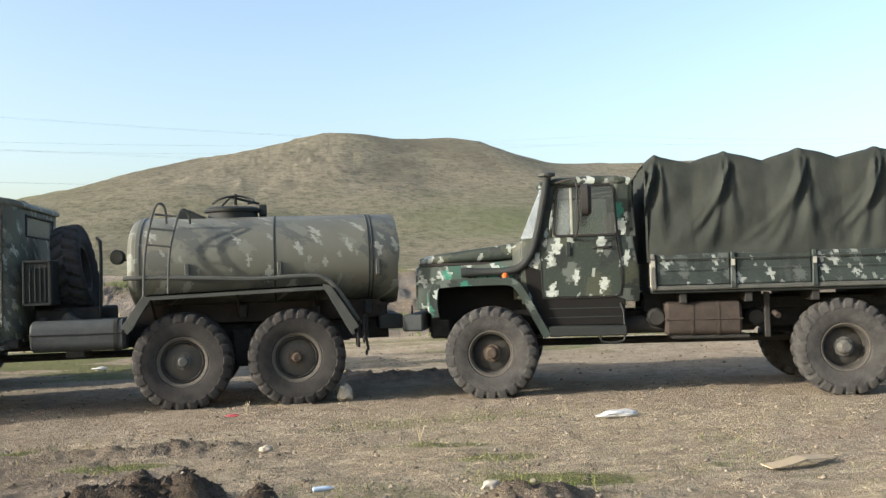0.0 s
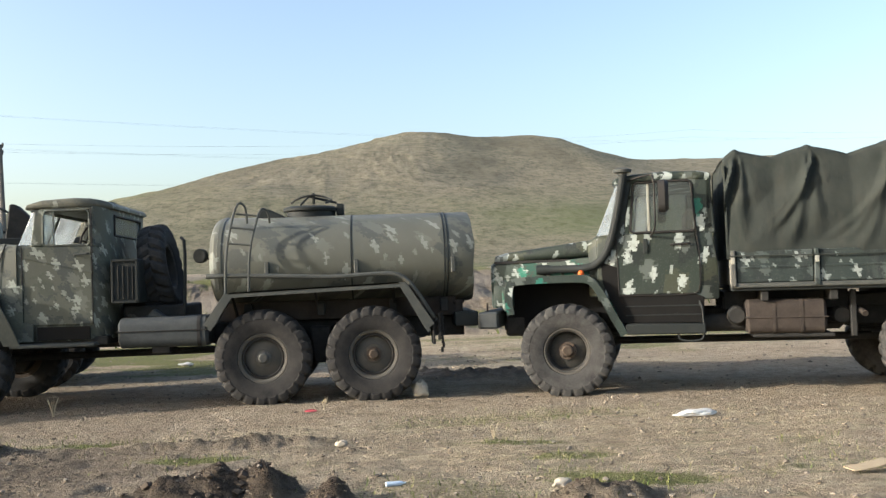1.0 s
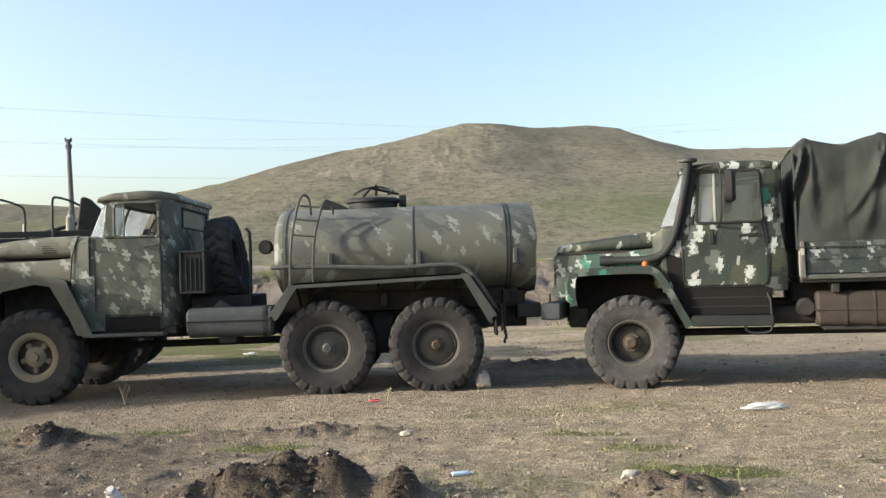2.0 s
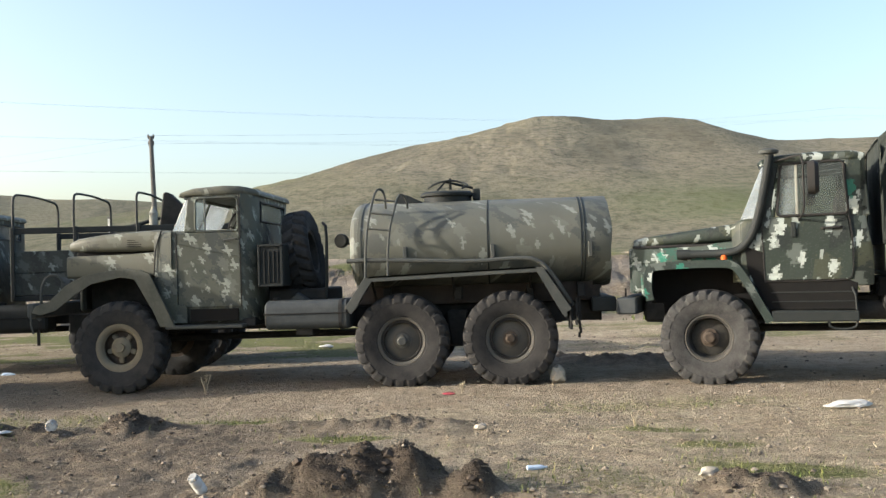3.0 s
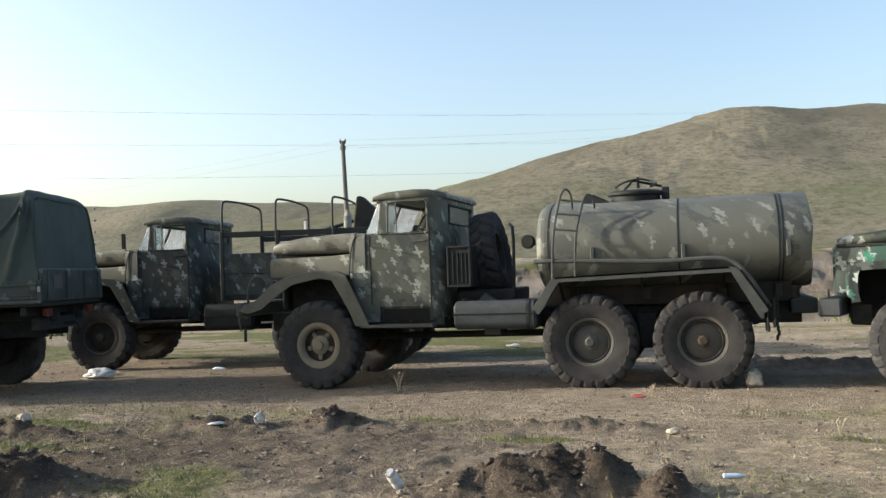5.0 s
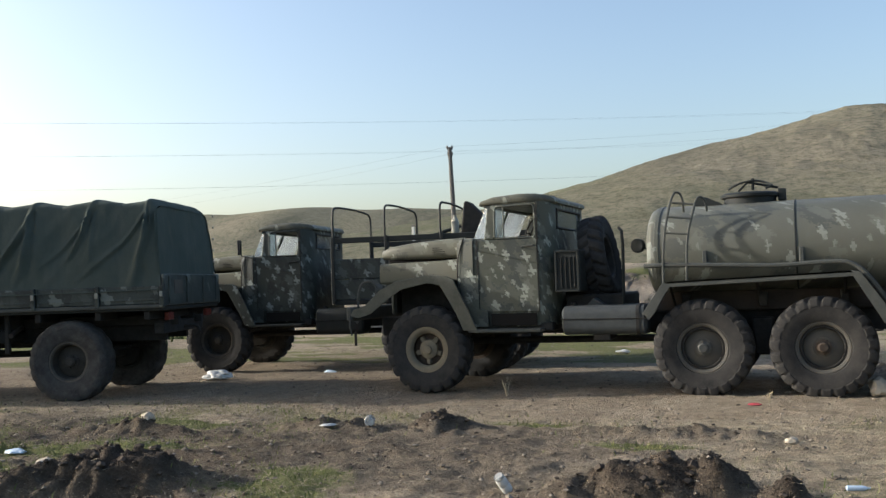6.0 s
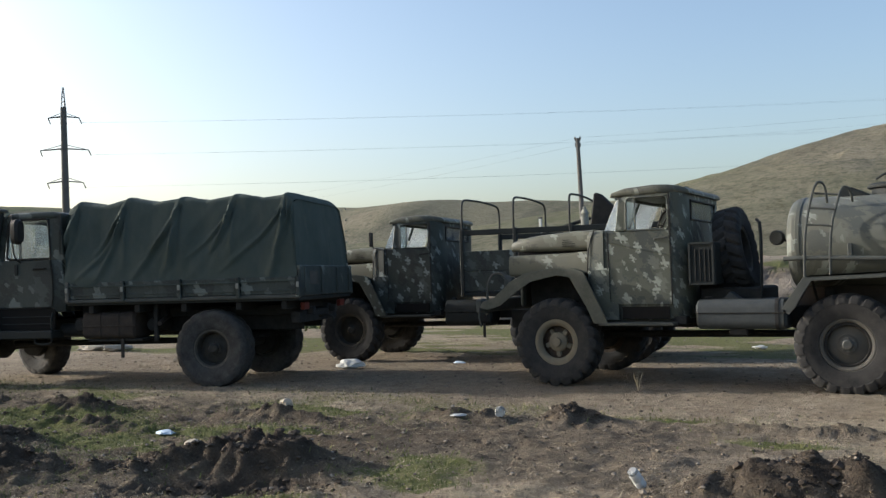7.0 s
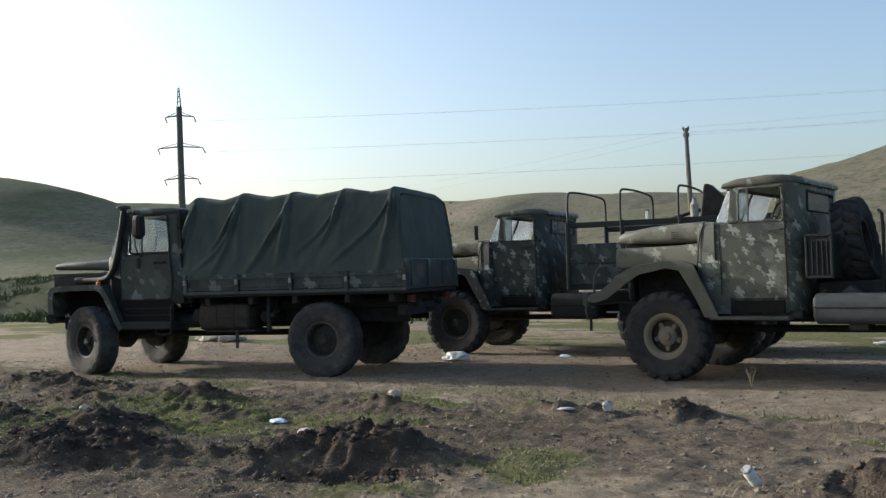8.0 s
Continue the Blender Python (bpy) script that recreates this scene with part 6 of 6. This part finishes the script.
# ---- power lines ----
def concrete_pole(m, h):
    t = thing("utility_pole", m, "grey concrete utility pole with small insulators", "utility pole")
    bm = B()
    lathe(bm, [(0, 0), (0.17, 0), (0.11, h), (0, h)], 12, pose(0, 0, 0, 90))
    part("pole_shaft", bm, m_concrete, t)
    for z, w in ((h - 0.12, 0.17), (h - 0.5, 0.15)):
        arm = part("crossarm", box(B(), -w, w, -0.04, 0.04, z - 0.04, z + 0.04, 0.008), m_concrete, t)
        for x in (-w + 0.03, w - 0.03):
            part("insulator", lathe(B(), [(0, 0), (0.05, 0), (0.06, 0.08), (0.04, 0.12), (0.05, 0.16), (0, 0.2)], 10, pose(x, 0, z + 0.04, 90)), m_concrete, arm)
    return t


def pylon(m, h):
    t = thing("power_pylon", m, "tall grey concrete power pylon with three steel crossarms", "power pylon")
    hs = h * 0.90
    part("pylon_shaft", lathe(B(), [(0, 0), (0.36, 0), (0.25, hs), (0, hs)], 14, pose(0, 0, 0, 90)), m_concrete, t)
    bm = B()
    for x, y in ((-0.17, -0.17), (0.17, -0.17), (0.17, 0.17), (-0.17, 0.17)):
        tube(bm, [(x, y, hs - 0.3), (x * 0.25, y * 0.25, h)], 0.03, 5)
    for k in range(4):
        z = hs + (h - hs) * k / 4
        q = 0.17 * (1 - 0.75 * k / 4)
        tube(bm, [(-q, -q, z), (q, -q, z), (q, q, z + 0.3), (-q, q, z), (-q, -q, z)], 0.02, 5)
    part("lattice_top", bm, m_wire, t)
    for z, w in ((h * 0.848, 1.25), (h * 0.688, 1.95), (h * 0.527, 1.45)):
        for s in (-1, 1):
            arm = part("crossarm", tube(B(), [(0, -0.2, z + 0.15), (s * w, 0, z)], 0.045, 5), m_wire, t)
            part("arm_brace", tube(B(), [(0, 0.2, z + 0.15), (s * w, 0, z)], 0.045, 5), m_wire, arm)
            part("arm_brace", tube(B(), [(0, 0, z + 0.5), (s * w, 0, z)], 0.03, 5), m_wire, arm)
            part("insulator_string", tube(B(), [(s * w, 0, z), (s * w * 1.02 + 0.12, 0.3, z - 0.45)], 0.05, 6), m_concrete, arm)
    return t


def white_post(m, h):
    t = thing("marker_post", m, "small white roadside marker post far off", "post")
    part("post_shaft", box(B(), -0.12, 0.12, -0.12, 0.12, 0, h, 0.02), m_white_plastic, t)
    part("post_cap", box(B(), -0.16, 0.16, -0.16, 0.16, h, h + 0.12, 0.02), m_concrete, t)


def cable(pts, r):
    """A wire hung through points, with sag between them."""
    path = []
    for a, b in zip(pts, pts[1:]):
        a, b = Vector(a), Vector(b)
        for k in range(24):
            u = k / 24
            p = a.lerp(b, u)
            p.z -= 4 * u * (1 - u) * (b - a).length * 0.012
            path.append(p)
    path.append(Vector(pts[-1]))
    return solo("power_cable", tube(B(), path, r, 5), m_wire, Matrix(), "thin grey overhead power cable", "cable", "overhead cables")


POLE, PYLON = (-15.2, 40.6, 1.7), (-62.05, 42.0, 1.2)
white_post(pose(-29.3, 66.5, float(height(np.array([-29.3]), np.array([66.5]))[0])), 2.2)
concrete_pole(pose(*POLE, 0, -1.5, 20), 7.55)
pylon(pose(*PYLON, 0, -0.5, 38), 17.2)
for h, w in ((0.848, 1.2), (0.688, 1.9), (0.527, 1.4)):
    for s in (-1, 1):
        a = (PYLON[0] + s * w * 0.79, PYLON[1] + s * w * 0.61, PYLON[2] + 17.2 * h - 0.4)
        b = (92 + s * w * 0.6, 172 - s * w * 0.8, 10.2 + 20.5 * h)
        cable((a, b), 0.004)
for k, dz in enumerate((0.1, -0.35)):
    cable(((-120, 95 + 4 * k, 14 + dz), (POLE[0] - 0.2, POLE[1], POLE[2] + 7.5 + dz), (30, 62 + k, 12.5 + dz), (80, 90, 17 + dz)), 0.0032)


# ---- litter and stones ----
def lump(name, x, y, size, mat, label, category, seed, flat=0.8, z=None, detail=2, rot=0):
    """A rough stone or crumpled bag."""
    bm = B()
    bmesh.ops.create_icosphere(bm, subdivisions=detail + 1, radius=1)
    for v in bm.verts:
        n = 1 + 0.38 * noise.noise(v.co * 1.4 + Vector((seed, 0, 0))) + 0.16 * noise.noise(v.co * 4 + Vector((0, seed, 0)))
        v.co = Vector((v.co.x * size[0] * n, v.co.y * size[1] * n, v.co.z * size[2] * n * (flat if v.co.z < 0 else 1)))
    low = min(v.co.z for v in bm.verts)
    g = float(height(np.array([x]), np.array([y]))[0]) if z is None else z
    return solo(name, bm, mat, pose(x, y, g - low * 0.85, 0, 0, rot), label, category)


def bottle(x, y, rot, length, r, mat, label, tilt=0, rise=0):
    g = float(height(np.array([x]), np.array([y]))[0])
    t = thing("plastic_bottle", pose(x, y, g + r * 0.9, rise, tilt, rot), label, "bottle", "scattered litter")
    prof = [(0, 0), (r * 0.8, 0.0), (r, r * 0.25), (r, length * 0.3), (r * 0.93, length * 0.36), (r, length * 0.42), (r, length * 0.66), (r * 0.8, length * 0.78), (r * 0.36, length * 0.9), (r * 0.36, length * 0.97), (0, length * 0.97)]
    part("bottle_body", lathe(B(), prof, 18), mat, t)
    part("bottle_cap", lathe(B(), [(0, length * 0.94), (r * 0.45, length * 0.94), (r * 0.45, length), (0, length)], 12), m_blue_plastic, t)
    return t


lump("chock_stone", 5.12, 0.14, (0.10, 0.10, 0.11), m_stone, "pale rounded stone wedged behind a tanker wheel", "stone", 3, 0.9)
lump("white_sack", 7.62, -2.05, (0.20, 0.08, 0.04), m_white_plastic, "flattened dirty white plastic sack on grass", "bag", 5, 0.5, None, 3, 8)
lump("white_sack", -3.95, 1.15, (0.22, 0.14, 0.09), m_white_plastic, "crumpled white plastic sack on dirt track", "bag", 8, 0.5, None, 3, 20)
lump("blue_wrapper", -2.7, 2.4, (0.11, 0.06, 0.03), m_blue_plastic, "small crumpled blue plastic wrapper", "litter", 9, 0.5)
lump("yellow_carton", -1.62, -3.25, (0.06, 0.06, 0.065), m_stone, "small pale yellow crushed carton on grass", "litter", 10, 0.8)
lump("blue_white_bag", -2.03, -4.5, (0.10, 0.06, 0.03), m_blue_plastic, "crumpled pale blue plastic bag on grass", "litter", 11, 0.5)
lump("white_scrap", 0.21, -2.92, (0.08, 0.035, 0.016), m_white_plastic, "flat white scrap of plastic on soil", "litter", 12, 0.5, None, 2, 30)
lump("flat_stone", 5.77, -5.02, (0.08, 0.05, 0.035), m_stone, "flat pale stone on dry grass", "stone", 13, 0.6, None, 2, 40)
lump("red_wrapper", 3.92, -0.56, (0.07, 0.04, 0.02), m_redlitter, "small crumpled red wrapper on dirt", "litter", 14, 0.5)
lump("pale_stone", -0.75, -5.45, (0.09, 0.07, 0.06), m_stone, "pale stone lying on soil heap", "stone", 15, 0.7)
lump("pale_stone", 4.33, -2.74, (0.05, 0.04, 0.03), m_stone, "small pale stone on dirt", "stone", 18, 0.7)
lump("pale_stone", -4.6, -4.9, (0.07, 0.06, 0.05), m_stone, "pale stone lying among clods", "stone", 21, 0.7)
lump("white_scrap", 1.35, 5.6, (0.12, 0.06, 0.04), m_white_plastic, "small white scrap beyond the tanker", "litter", 31, 0.5)
def jar(x, y):
    g = float(height(np.array([x]), np.array([y]))[0])
    t = thing("plastic_jar", pose(x, y, g + 0.01, 32, -20, 0), "crushed white plastic jar leaning on dug soil", "jar", "scattered litter")
    part("jar_body", lathe(B(), [(0, 0), (0.030, 0), (0.036, -0.006), (0.037, -0.05), (0.033, -0.058), (0.037, -0.068), (0.037, -0.105), (0.031, -0.12), (0, -0.12)], 20, pose(0, 0, 0, -90)), m_white_plastic, t)
    part("jar_lid", lathe(B(), [(0, -0.118), (0.033, -0.118), (0.034, -0.134), (0.03, -0.14), (0, -0.14)], 20, pose(0, 0, 0, -90)), m_pet, t)


jar(2.66, -4.94)
bottle(4.69, -4.46, -78, 0.14, 0.017, m_blue_plastic, "pale blue crushed plastic bottle lying on dirt")
bottle(0.61, -2.84, 20, 0.12, 0.05, m_pet, "clear plastic cup lying on soil", -30)
for i, (dx, dy, w, r) in enumerate(((0, 0, 0.22, 10), (0.3, 0.1, 0.16, -30), (0.55, -0.05, 0.2, 50), (-0.3, 0.1, 0.15, 80), (0.15, 0.3, 0.13, 20), (0.45, 0.35, 0.12, 60))):
    lump("broken_board", -12.0 + dx * 1.3, 3.0 + dy, (w * 1.3, w * 0.7, w * 0.55), m_stone, "pale broken rubble in a small pile on dirt", "rubble", 40 + i, 0.6, None, 2, r)


def cardboard(x, y, rot):
    g = float(height(np.array([x]), np.array([y]))[0])
    t = thing("cardboard_sheet", pose(x, y, g + 0.025, 0, 0, rot), "torn flattened brown cardboard sheet on straw", "cardboard")
    for name, x0, x1, lift in (("panel", -0.30, 0.02, 0.03), ("flap", 0.03, 0.26, -0.01)):
        bm, rows = B(), []
        for i in range(7):
            u = x0 + (x1 - x0) * i / 6
            rows.append([(u, v + 0.03 * math.sin(9 * u), 0.02 + lift * (i / 6 - 0.5) + 0.012 * math.sin(7 * v)) for v in np.linspace(-0.055, 0.055, 6)])
        loft(bm, [[(a, b, c) for a, b, c in r] + [(a, b, c + 0.006) for a, b, c in r[::-1]] for r in rows])
        part(name, bm, m_card, t)


cardboard(8.02, -4.62, 12)


def weed(x, y, h, seed):
    rng = random.Random(seed)
    g = float(height(np.array([x]), np.array([y]))[0])
    t = thing("dry_weed", pose(x, y, g), "dry brown weed stalk on bare dirt", "weed", "dry weeds")
    bm = B()
    for k in range(4):
        a, l = rng.uniform(0, 6.28), h * rng.uniform(0.6, 1.0)
        tube(bm, [(0, 0, -0.02), (0.12 * l * math.cos(a), 0.12 * l * math.sin(a), l * 0.5), (0.32 * l * math.cos(a), 0.32 * l * math.sin(a), l)], 0.004, 5)
    part("stalk", bm, m_straw, t)
    bm = B()
    for k in range(26):
        a, z = rng.uniform(0, 6.28), h * rng.uniform(0.3, 1.0)
        r = 0.3 * z * rng.random()
        p = Vector((r * math.cos(a), r * math.sin(a), z))
        q = p + Vector((rng.uniform(-1, 1), rng.uniform(-1, 1), rng.uniform(0, 1))) * 0.035
        s = Vector((rng.uniform(-1, 1), rng.uniform(-1, 1), 0)) * 0.006
        bm.faces.new([bm.verts.new(v) for v in (p - s, p + s, q)])
    part("leaf", bm, m_straw, t)


weed(1.12, -0.25, 0.22, 1)
weed(4.05, -0.45, 0.14, 2)
weed(5.6, -2.9, 0.12, 3)
